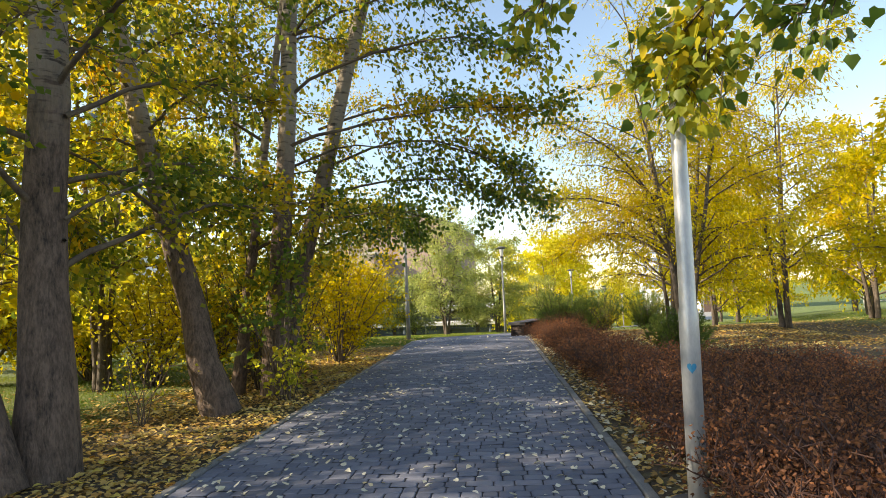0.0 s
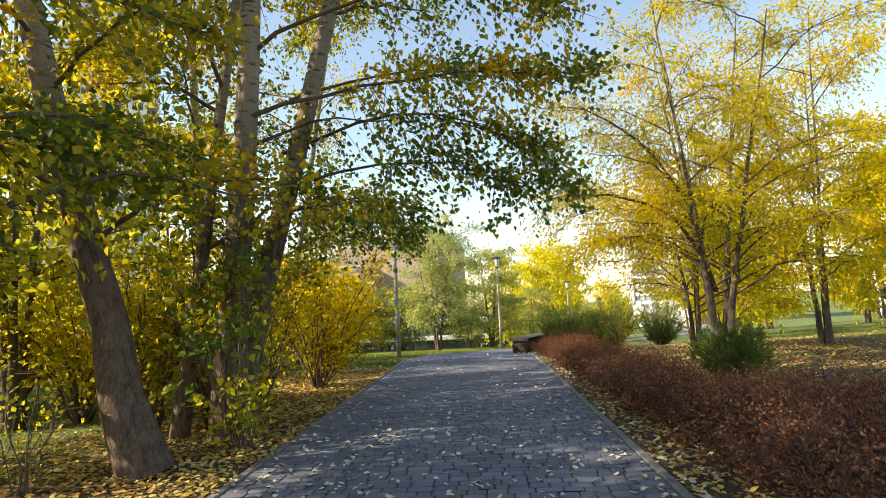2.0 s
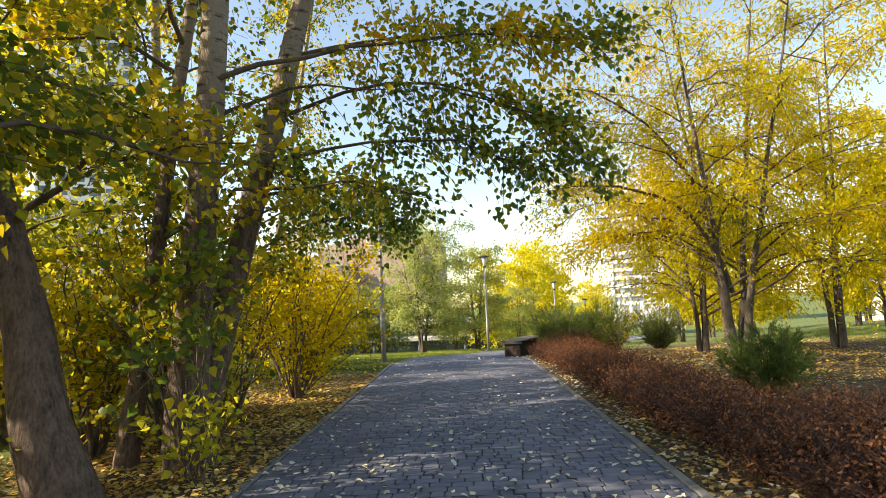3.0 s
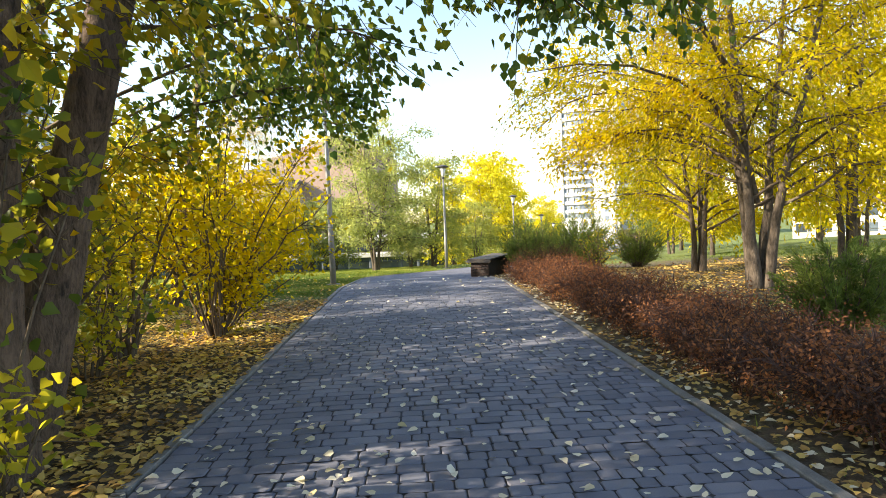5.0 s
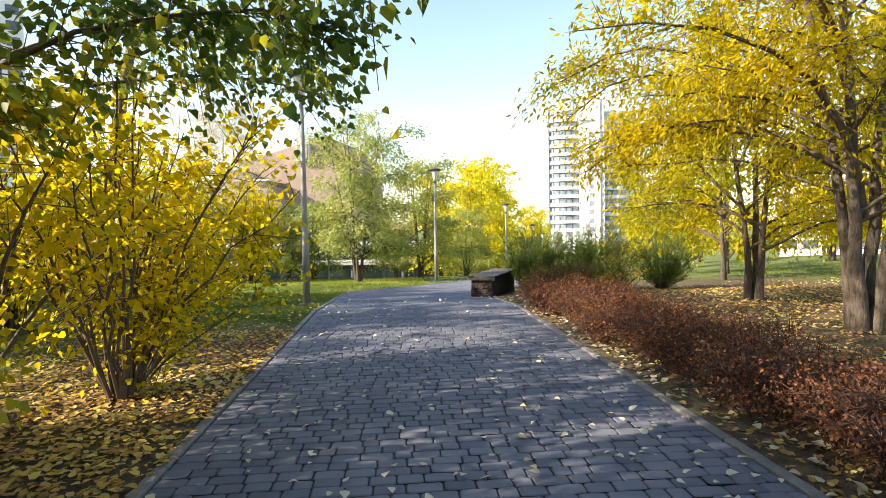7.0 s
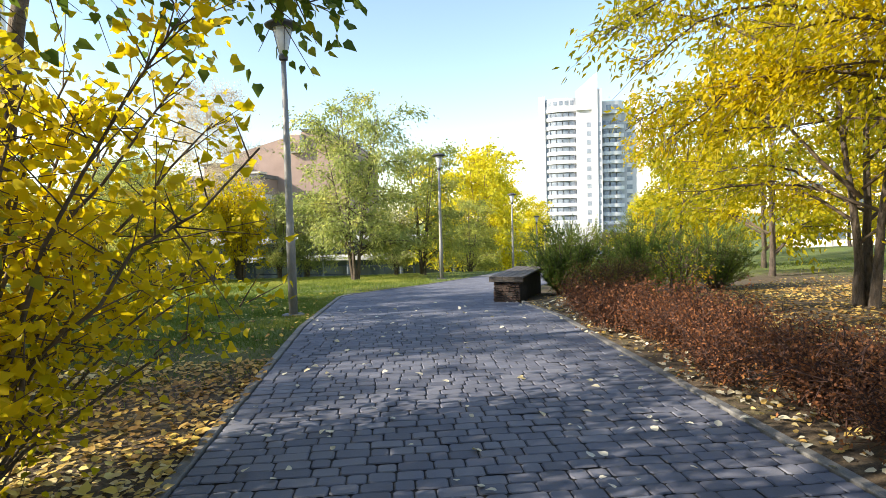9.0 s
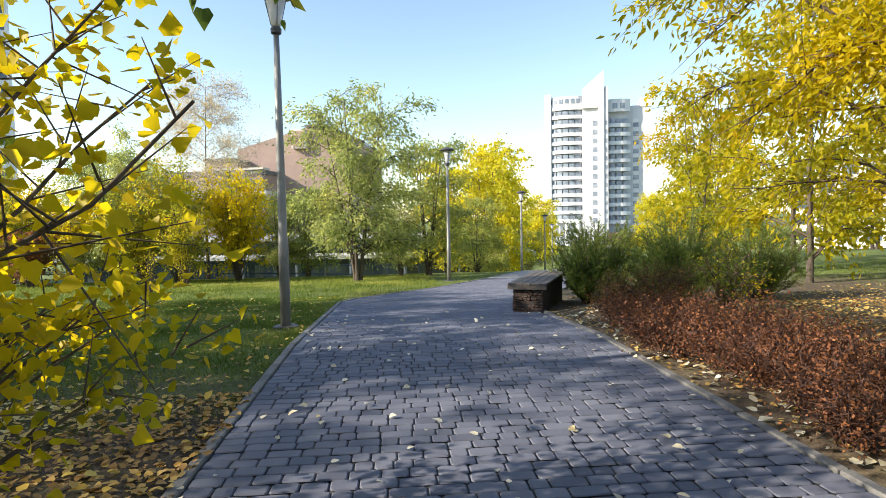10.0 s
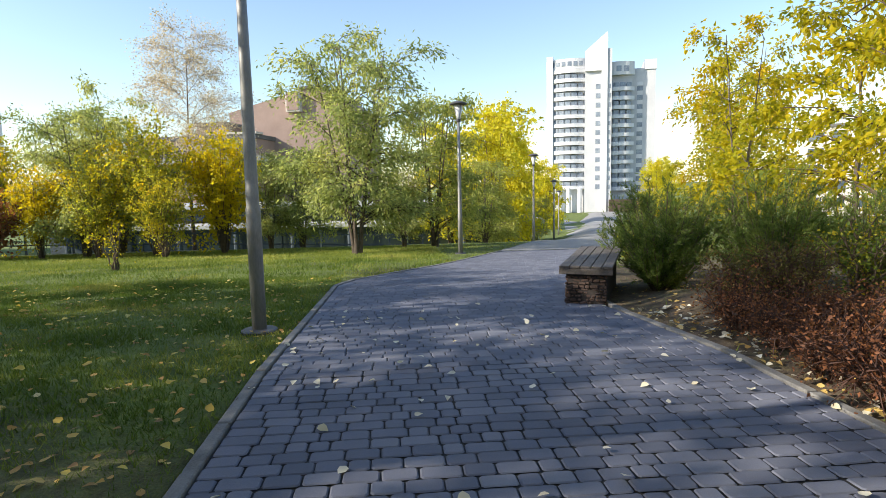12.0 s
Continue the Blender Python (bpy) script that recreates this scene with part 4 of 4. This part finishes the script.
for row, (hx, y0, y1) in enumerate(((1.65, 1.0, 20.1), (2.2, 0.7, 19.4), (2.8, 0.4, 9.5), (3.45, 0.8, 8.6), (4.1, 2.0, 8.0), (4.8, 3.0, 7.2))):
    y = y0
    while y < y1:
        spots.append((hx - 0.16 * float(ease(10.0, 14.0, y)) + rng.normal(0, 0.06), y + rng.normal(0, 0.06)))
        y += 0.6
for i, (hx, hy) in enumerate(spots):
    k = rng.uniform(0.85, 1.12) * (1.0 if hy < 18 else 0.85)
    copy_thing(first_bushes[i % 3], pose(hx, hy, gnd(hx, hy) - 0.02, rng.normal(0, 4), rng.normal(0, 4), rng.uniform(0, 360)) @ Matrix.Scale(k, 4))

def juniper(x, y, high, r, sprays=46, label="dense dark green juniper with feathery upright sprays"):
    """Arching sprays from one foot, each fringed with short needle-like blades."""
    t = Tree()
    for i in range(sprays):
        f = (i + 0.5) / sprays
        a, q = i * 2.4 + rng.normal(0, 0.2), r * math.sqrt(f)
        h = high * rng.uniform(0.78, 1.06) * math.sqrt(max(0.12, 1 - 0.8 * f * f))
        c, d = math.cos(a), math.sin(a)
        own = [(spline([(0.06 * c, 0.06 * d, 0.0), (q * 0.55 * c, q * 0.55 * d, h * 0.42), (q * c, q * d, h)], 5), np.linspace(0.012, 0.003, 5), 4)]
        p = own[0][0]
        for _ in range(24):
            u = rng.uniform(0.18, 1.0) * 4
            b = np.array([np.interp(u, np.arange(5), p[:, k]) for k in range(3)])
            w = unit(np.array([c * 0.55, d * 0.55, 0.75]) + rng.normal(0, 0.42, 3))
            ln = rng.uniform(0.14, 0.3) * high * 0.62
            own.append((np.array([b, b + w * ln]), [0.003, 0.001], 3))
            n = 20
            g = rng.uniform(0.05, 1.05, n)[:, None]
            t.pos.append(b + w * ln * g + rng.normal(0, 0.012, (n, 3)))
            t.way.append(w + rng.normal(0, 0.38, (n, 3)))
        t.wood.append(own)
    t.stems.append((spline([(0, 0, -0.02), (0.02, 0, 0.12), (0.03, 0.02, 0.25)], 5), np.linspace(0.05, 0.025, 5), 8))
    return t.build("evergreen_bush", label, x, y, LEAF_JUNIPER, 0.066, TWIG, 0.2, False, "bush", "evergreen bushes by the bench")


for bx, by, bh, br in ((2.4, 22.95, 1.6, 0.95), (4.0, 22.9, 1.7, 0.98), (5.8, 23.0, 1.5, 0.9), (3.1, 24.6, 1.5, 0.9), (3.5, 21.8, 1.15, 0.75)):
    juniper(bx, by, bh, br)
juniper(2.1, 22.45, 0.9, 0.55, 30, "small green juniper spilling beside the bench")
juniper(3.55, 11.7, 0.95, 0.62, 40, "soft green juniper standing behind the barberry hedge")
shrub(3.75, 20.7, 1.0, 0.6, 16, LEAF_MIXED, 0.045, 12, 10, label="small olive and yellow leafed bush beside the junipers")
for bx, by, bh in ((1.95, 20.35, 0.62), (2.35, 20.15, 0.72), (2.75, 20.5, 0.6)):
    shrub(bx, by, bh, 0.42, 24, LEAF_BRONZE, 0.036, 11, 8, "hedge_bush", "bronze-green bush at the end of the barberry hedge", "hedge", 0.6, bark=RED_TWIG, thick=0.0045)
shrub(3.9, 27.2, 0.9, 0.5, 12, LEAF_GOLD, 0.07, 12, 9, label="small bright yellow bush beside the paving")

# ---- buildings and distance ----


def windows_row(parent, x0, x1, n, y, z0, z1, name="window"):
    w = (x1 - x0) / n
    for i in range(n):
        part(name, boxed((x0 + w * (i + 0.15), y - 0.06, z0), (x0 + w * (i + 0.85), y + 0.1, z1)), GLASS, parent)


def arc_slab(r0, r1, a0, a1, z0, z1, n=14):
    """A curved slab between two radii and two angles (degrees)."""
    bm = bmesh.new()
    cols = []
    for i in range(n + 1):
        a = radians(a0 + (a1 - a0) * i / n)
        c, s = math.cos(a), math.sin(a)
        cols.append([bm.verts.new((r * c, r * s, z)) for r, z in ((r0, z0), (r1, z0), (r1, z1), (r0, z1))])
    for a, b in zip(cols, cols[1:]):
        for k in range(4):
            bm.faces.new((a[k], b[k], b[(k + 1) % 4], a[(k + 1) % 4]))
    bm.faces.new(cols[0][::-1])
    bm.faces.new(cols[-1])
    bmesh.ops.recalc_face_normals(bm, faces=bm.faces)
    return bm


def tower():
    """A white residential tower with curved balconies and a pointed fin; local y points away from the park."""
    ob = thing("apartment_tower", "white high-rise with curved balconies and a pointed fin on its roof", "building", pose(63.5, 192.5, -8.4, 0, 0, -20))
    H = 49.0
    body = part("body", boxed((-15.5, 4, 0), (-3.2, 18, H - 1)), TOWER_WHITE, ob)
    part("podium", boxed((3, -3, 0), (14, 1.4, 4.2)), STONE, ob, "low dark brown podium")
    part("side_wing", boxed((-16.6, 3, 8), (-14.6, 17, H + 0.6)), TOWER_WHITE, ob)
    part("core", boxed((-4.6, 1.5, 0), (2.0, 18, H - 2)), TOWER_SHADED, ob)
    part("fin_return", boxed((2.2, 1.0, 0), (3.5, 8, H + 1.5)), TOWER_SHADED, ob)
    part("right_wing", boxed((3.5, 5, 0), (9.5, 18, H - 3)), TOWER_SHADED, ob)
    part("end_wing", boxed((9.5, 7.0, 0), (16.8, 20, H - 4.0)), TOWER_SHADED, ob)
    top_band = arc_slab(6.2, 7.1, 252, 312, H - 6.2, H - 2.2, 8)
    bmesh.ops.transform(top_band, matrix=Matrix.Translation((5.6, 10.2, 0)), verts=top_band.verts)
    part("roof_band", top_band, TOWER_WHITE, ob)
    for a0 in (264, 283):
        g = arc_slab(7.05, 7.2, a0, a0 + 12, H - 5.2, H - 3.5, 2)
        bmesh.ops.transform(g, matrix=Matrix.Translation((5.6, 10.2, 0)), verts=g.verts)
        part("window", g, TOWER_GLASS, ob)
    part("end_parapet", boxed((13.4, 6.7, H - 4.5), (17.0, 20.2, H - 1.5)), TOWER_WHITE, ob)
    # the fin
    bm = bmesh.new()
    prof = [(-4.6, 44), (-4.6, H + 1), (2.0, H + 6.5), (2.2, H + 5.9), (2.2, 0), (0.4, 0), (0.4, 44)]
    a = [bm.verts.new((x, 0.6, z)) for x, z in prof]
    b = [bm.verts.new((x, 1.9, z)) for x, z in prof]
    bm.faces.new(a)
    bm.faces.new(b[::-1])
    for i in range(len(prof)):
        j = (i + 1) % len(prof)
        bm.faces.new((a[j], a[i], b[i], b[j]))
    bmesh.ops.recalc_face_normals(bm, faces=bm.faces)
    part("fin", bm, TOWER_WHITE, ob, "pointed white fin")
    for k in range(15):
        z = 7.5 + k * 2.82
        if z > H - 3:
            break
        m = Matrix.Translation((-9.4, 12.0, 0))
        bal = arc_slab(8.9, 9.9, 222, 312, z, z + 1.15)
        bmesh.ops.transform(bal, matrix=m, verts=bal.verts)
        bp = part("balcony", bal, TOWER_WHITE, ob)
        for j in range(7):
            g = arc_slab(9.2, 9.45, 224 + j * 12.4, 234.5 + j * 12.4, z + 1.15, z + 2.5, 2)
            bmesh.ops.transform(g, matrix=m, verts=g.verts)
            part("pane", g, TOWER_GLASS, bp)
        if z > H - 8.5:
            continue
        rb = arc_slab(6.2, 7.2, 252, 312, z - 0.6, z + 0.6, 8)
        bmesh.ops.transform(rb, matrix=Matrix.Translation((5.6, 10.2, 0)), verts=rb.verts)
        rp = part("balcony", rb, TOWER_WHITE, ob)
        for j in range(3):
            g = arc_slab(6.4, 6.65, 256 + j * 18, 270 + j * 18, z + 0.6, z + 2.0, 2)
            bmesh.ops.transform(g, matrix=Matrix.Translation((5.6, 10.2, 0)), verts=g.verts)
            part("pane", g, TOWER_GLASS, rp)
        part("window", boxed((-1.3, 1.38, z), (0.1, 1.6, z + 1.5)), TOWER_GLASS, ob)
        part("window", boxed((2.6, 0.9, z), (3.1, 1.2, z + 1.3)), TOWER_GLASS, ob)
        part("window", boxed((11.3, 6.88, z - 0.4), (13.0, 7.2, z + 1.0)), TOWER_GLASS, ob)
        part("window_apron", boxed((11.3, 6.85, z + 1.1), (13.0, 7.1, z + 2.3)), TOWER_WHITE, ob)
    crown = arc_slab(8.6, 9.6, 218, 314, H - 3.6, H - 0.4)
    bmesh.ops.transform(crown, matrix=Matrix.Translation((-9.4, 12.0, 0)), verts=crown.verts)
    part("roof_band", crown, TOWER_WHITE, ob)
    for j in range(8):
        g = arc_slab(9.5, 9.7, 222 + j * 11, 229 + j * 11, H - 2.7, H - 1.3, 2)
        bmesh.ops.transform(g, matrix=Matrix.Translation((-9.4, 12.0, 0)), verts=g.verts)
        part("window", g, TOWER_GLASS, ob)
    for px in (-13, -9.5, -6):
        part("column", lathe([(0.7, 0), (0.7, 8)], 12), TOWER_WHITE, ob).location = (px, 2.6, 0)


tower()


def slab_block(name, label, x, y, z, turn, wide, deep, high, floors, bays, wall, first=1.0):
    ob = thing(name, label, "building", pose(x, y, z, 0, 0, turn))
    part("wall", boxed((-wide / 2, 0, 0), (wide / 2, deep, high)), wall, ob)
    part("roof", boxed((-wide / 2 - 0.3, -0.3, high), (wide / 2 + 0.3, deep + 0.3, high + 0.5)), ROOFING, ob)
    step = (high - first) / floors
    for f in range(floors):
        windows_row(ob, -wide / 2, wide / 2, bays, 0, first + f * step + 0.5, first + f * step + step - 0.7)
    return ob


slab_block("apartment_block", "tall white apartment tower beyond the lawn", -78.4, 120.8, -6, 30, 18, 16, 78, 26, 6, TOWER_WHITE)
for i, (bx, by, tr, w, h, fl) in enumerate(((84, 96, -45, 40, 15, 5), (92, 40, -75, 40, 16, 5), (-60, 60, 50, 40, 16, 5), (-70, 10, 85, 50, 16, 5), (0, -70, 180, 60, 16, 5))):
    slab_block("apartment_block", "pale plastered apartment block far behind the trees", bx, by, gnd(bx, by) - 0.5, tr, w, 12, h, fl, 12, PALE_WALL)


def theatre():
    """The large brown hall beyond the lawn, with a sloping roofline."""
    ob = thing("brown_hall", "large brown brick hall with a sloping roofline and few windows", "building", pose(-17.0, 104.0, -3.6, 0, 0, -14))
    bm = bmesh.new()
    prof = [(-9.0, 0), (-9.0, 16.4), (2.6, 19.4), (5.6, 19.4), (9.0, 17.2), (9.0, 0)]
    a = [bm.verts.new((x, 0, z)) for x, z in prof]
    b = [bm.verts.new((x, 20, z)) for x, z in prof]
    bm.faces.new(a)
    bm.faces.new(b[::-1])
    for i in range(len(prof)):
        j = (i + 1) % len(prof)
        bm.faces.new((a[j], a[i], b[i], b[j]))
    bmesh.ops.recalc_face_normals(bm, faces=bm.faces)
    part("wall", bm, BROWN_WALL, ob)
    part("roof_edge", boxed((2.4, -0.4, 19.4), (5.8, 20.4, 19.75)), ROOFING, ob)
    part("box_rim", boxed((0.45, -0.95, 16.1), (2.65, 0.3, 19.0), 0.03), PALE_WALL, ob, "pale rim of the projecting box")
    part("wall_box", boxed((0.65, -1.05, 16.3), (2.45, 0.2, 18.8), 0.05), BROWN_WALL, ob, "projecting brown box")
    part("upper_wing", boxed((-12.0, -4.0, 12.6), (-7.2, -0.01, 14.2)), BROWN_WALL, ob)
    part("upper_wing_roof", boxed((-12.3, -4.3, 14.2), (-7.0, -0.01, 14.6)), ROOFING, ob)
    part("ledge", boxed((-9.2, -6.5, 12.62), (-1.6, -4.3, 12.9)), PALE_WALL, ob, "pale ledge")
    part("low_wing", boxed((-22, -6, 0), (-2.0, 0, 12.0)), BROWN_WALL, ob)
    part("wing_roof", boxed((-22.3, -6.3, 12.0), (-1.8, 0, 12.6)), ROOFING, ob)
    part("canopy", boxed((-18, -9, 8.6), (0, -5.9, 9.4)), CONCRETE, ob)
    part("red_panel", boxed((-9, -6.2, 8.0), (-4, -5.95, 8.5)), RED_METAL, ob)
    windows_row(ob, -20, -3, 9, -6.02, 9.6, 11.3)
    windows_row(ob, -20, -3, 9, -6.02, 5.5, 8.2)


theatre()


def pavilion():
    """A long low dark building with pale roof bands below the lawn's far edge."""
    ob = thing("pavilion", "long low dark-clad pavilion with pale concrete roof bands", "building", pose(-4.0, 62.0, -6.2, 0, 0, -6))
    part("wall", boxed((-26, 0, 0), (14, 9, 4.4)), DARK_WALL, ob)
    part("roof_band", boxed((-26.5, -1.2, 4.4), (14.5, 9.5, 4.75), 0.03), CONCRETE, ob, "pale concrete roof band")
    part("upper_wall", boxed((-22, 2, 4.9), (12, 9, 5.9)), DARK_WALL, ob)
    part("roof_band", boxed((-23, 1.0, 5.9), (12.6, 9.5, 6.3), 0.03), CONCRETE, ob, "pale concrete roof band")
    windows_row(ob, -25, 13, 16, 0.0, 1.6, 3.9)
    for i in range(9):
        part("column", lathe([(0.22, 0), (0.22, 4.4)], 10), DARK_WALL, ob).location = (-24 + i * 4.6, -0.8, 0)


pavilion()


def railing(x0, y0, x1, y1, label, paint=None):
    paint = paint or CONCRETE
    ob = thing("railing", label, "fence", pose(x0, y0, gnd(x0, y0), 0, 0, math.degrees(math.atan2(y1 - y0, x1 - x0))))
    L = math.hypot(x1 - x0, y1 - y0)
    n = int(L / 1.8)
    for i in range(n + 1):
        x = L * i / n
        wx, wy = x0 + (x1 - x0) * i / n, y0 + (y1 - y0) * i / n
        part("post", boxed((x - 0.04, -0.04, gnd(wx, wy) - gnd(x0, y0) - 0.2), (x + 0.04, 0.04, gnd(wx, wy) - gnd(x0, y0) + 1.05)), paint, ob)
    for h in (0.45, 0.98):
        v, f = tubes([([(L * i / n, 0, gnd(x0 + (x1 - x0) * i / n, y0 + (y1 - y0) * i / n) - gnd(x0, y0) + h) for i in range(n + 1)], [0.035] * (n + 1), 6)])
        put("rail", as_mesh("rail", v, f, paint), ob)


post = thing("sign_post", "slim white post with a small plain sign by the lower walk", "sign", pose(-5.3, 44.0, gnd(-5.3, 44.0)))
part("pole", lathe([(0.05, -0.1), (0.05, 2.3)], 10), CONCRETE, post)
part("sign_panel", boxed((-0.3, -0.04, 1.75), (0.3, -0.055, 2.2), 0.004), TOWER_WHITE, post)
walk_y = [(x, 40.2 + (x + 26) * 0.2) for x in range(-26, 2)]
wv = np.array([(x, y + w, gnd(x, y + w) + 0.03) for x, y in walk_y for w in (0.0, 2.6)] + [(x, y + w, gnd(x, y + w) - 0.1) for x, y in walk_y for w in (0.0, 2.6)])
wn_ = 2 * len(walk_y)
wf = [(2 * k, 2 * k + 2, 2 * k + 3, 2 * k + 1) for k in range(len(walk_y) - 1)] + [(2 * k + wn_, 2 * k + 2 + wn_, 2 * k + 2, 2 * k) for k in range(len(walk_y) - 1)]
tagged(put("lower_walk", as_mesh("lower_walk", wv, wf, CONCRETE)), "pale concrete walk below the lawn edge", "path", kind="structure")
railing(28, 46.8, 46, 40, "pale metal railing at the far side of the lawn")
railing(-26, 41, 0, 47, "low dark railing along the lower walk", DARK_WALL)

# ---- grass and fallen leaves ----


def off_path(x, y, gap=0.02):
    return (x < edge_x(LEFT_EDGE, y) - 0.09 - gap) | (x > edge_x(RIGHT_EDGE, y) + 0.09 + gap)


def scatter(n, x0, x1, y0, y1):
    x, y = rng.uniform(x0, x1, n), rng.uniform(y0, y1, n)
    return x, y


def fallen(name, label, x, y, size, material, lift=0.012):
    n = len(x)
    p = np.stack([x, y, gz(x, y) + lift + rng.uniform(0, 0.012, n)], -1)
    a = rng.uniform(0, 2 * np.pi, n)
    w = np.stack([np.cos(a), np.sin(a), rng.normal(0, 0.22, n)], -1)
    side = unit(np.stack([-np.sin(a), np.cos(a), rng.normal(0, 0.25, n)], -1))
    L = (size * rng.uniform(0.55, 1.2, n))[:, None]
    up = np.cross(w, side)
    q = [p, p + w * L * 0.18 + side * L * 0.36 + up * L * 0.08, p + w * L * 0.5 + side * L * 0.34 + up * L * 0.12, p + w * L + up * L * 0.1 * rng.normal(0, 1, (n, 1)),
         p + w * L * 0.5 - side * L * 0.34 + up * L * 0.12, p + w * L * 0.18 - side * L * 0.36 + up * L * 0.08]
    q = [np.maximum(k, np.concatenate([np.full((n, 2), -1e9), (gz(x, y) + 0.004)[:, None]], 1)) for k in q]
    v = np.stack(q, 1).reshape(-1, 3)
    b = np.arange(n)[:, None] * 6
    f = np.concatenate([b + np.array([[0, 1, 2, 3]]), b + np.array([[0, 3, 4, 5]])])
    tagged(put(name, as_mesh(name, v, f, material)), label, "leaves", kind="stuff")


lx, ly = scatter(3300, -2.7, 1.0, 0, 22)
keep = rng.random(len(lx)) < (0.16 + 0.84 * np.exp(-((ly - 6) / 5.5) ** 2)) * (0.55 + 0.45 * np.abs((lx + 0.85) / 1.85))
fallen("path_leaves", "scattered pale dry leaves lying on the paving", lx[keep], ly[keep], 0.066, LITTER_PALE)
lx, ly = scatter(32000, -9.5, 8.5, 1.5, 24)
dens = np.where(lx < 0, np.where(ly < 15.5, 1.0, 0.2 + 0.8 * ease(19.0, 15.5, ly)), 0.75) * np.where((lx > 1.0) & (lx < 2.6), 0.35, 1) * np.where((lx < -5.5) & (ly > 9), 0.5, 1)
keep = off_path(lx, ly, 0.0) & (rng.random(len(lx)) < dens)
fallen("leaf_litter", "thick layer of brown and yellow fallen leaves", lx[keep], ly[keep], 0.058, LITTER)
lx, ly = scatter(18000, -6.2, -2.72, 2.0, 17)
keep = rng.random(len(lx)) < ease(-7.0, -4.2, lx)
fallen("leaf_litter", "yellowing fallen leaves along the path edge", lx[keep], ly[keep], 0.062, LITTER)
lx, ly = scatter(2400, -5.4, -2.75, 2.5, 17.5)
keep = rng.random(len(lx)) < np.where(ly < 9, 0.5, 1 - 0.85 * ease(14.5, 17.0, ly))
fallen("yellow_leaves", "fresh yellow leaves fallen under the poplars", lx[keep], ly[keep], 0.074, LITTER_GOLD, lift=0.02)
lx, ly = scatter(620, 1.09, 1.7, 2.0, 21)
fallen("yellow_leaves", "pale yellow leaves gathered along the kerb", lx, ly, 0.075, LITTER_PALE, lift=0.02)
lx, ly = scatter(3600, 1.1, 1.8, 2.0, 21)
keep = rng.random(len(lx)) < 1 - 0.8 * ease(10.5, 13.5, ly)
fallen("leaf_litter", "fallen leaves gathered along the kerb", lx[keep], ly[keep], 0.06, LITTER)
lx, ly = scatter(9000, 7.5, 19.0, 5.0, 25.0)
keep = rng.random(len(lx)) < 0.85 * ease(19.0, 9.0, lx) * ease(7.4, 9.0, lx)
fallen("leaf_litter", "thinning brown and yellow leaves on the open ground", lx[keep], ly[keep], 0.07, LITTER)
lx, ly = scatter(420, -9.0, -2.8, 16.5, 26)
fallen("lawn_leaves", "single yellow leaves scattered over the lawn", lx, ly, 0.075, LITTER_GOLD, lift=0.045)
lx, ly = scatter(5500, 2.3, 8.5, 12.5, 22)
fallen("leaf_litter", "orange-brown fallen leaves under the yellow trees", lx, ly, 0.07, LITTER)


def grass(n, x0, x1, y0, y1, tall, material=GRASS, label="short green lawn grass"):
    x, y = scatter(n, x0, x1, y0, y1)
    left = (x < 0) & (rng.random(n) < ease(15.0, 19.0, y + 0.25 * (x + 3)) + 0.6 * ease(-4.4, -6.2, x))
    right = (x > 0) & (rng.random(n) < 0.10 + ease(9, 13, x - 0.1 * np.maximum(y - 15, 0)) * ease(15, 20, y))
    keep = off_path(x, y, 0.0) & (left | right)
    x, y = x[keep], y[keep]
    n = len(x)
    p = np.stack([x, y, gz(x, y) - 0.015], -1)
    a = rng.uniform(0, 2 * np.pi, n)
    h = tall * rng.uniform(0.4, 1.2, n)
    side = np.stack([np.cos(a), np.sin(a), np.zeros(n)], -1) * 0.006 * (1 + np.maximum(y - 20, 0)[:, None] * 0.1)
    tip = p + np.stack([rng.normal(0, 0.5, n) * h, rng.normal(0, 0.5, n) * h, h], -1)
    v = np.stack([p - side, p + side, tip], 1).reshape(-1, 3)
    f = np.arange(3 * n).reshape(-1, 3)
    tagged(put("grass", as_mesh("grass", v, f, material)), label, "grass", kind="stuff")


grass(150000, -11, -2.7, 13, 27, 0.06)
grass(80000, -12, -4.3, 3.5, 13.2, 0.06)
grass(70000, -22, 8, 31.5, 41, 0.09, GRASS_DRY_LIT, "drier yellow-green grass along the lawn edge, sunlight mixed into its colour")
grass(36000, -22, 1.5, 26, 32.5, 0.08)
grass(60000, 1.1, 26, 3, 34, 0.07)

# ---- single pavers where the walk ends ----
for px, py, pw in near_pavers:
    me = paver_shapes[round(pw, 2)]
    ob = put("paver", me, path_thing)
    ob.matrix_basis = pose(px, py, gnd(px, py) + rng.normal(0, 0.0012), rng.normal(0, 0.6), rng.normal(0, 0.5), rng.normal(0, 0.6))
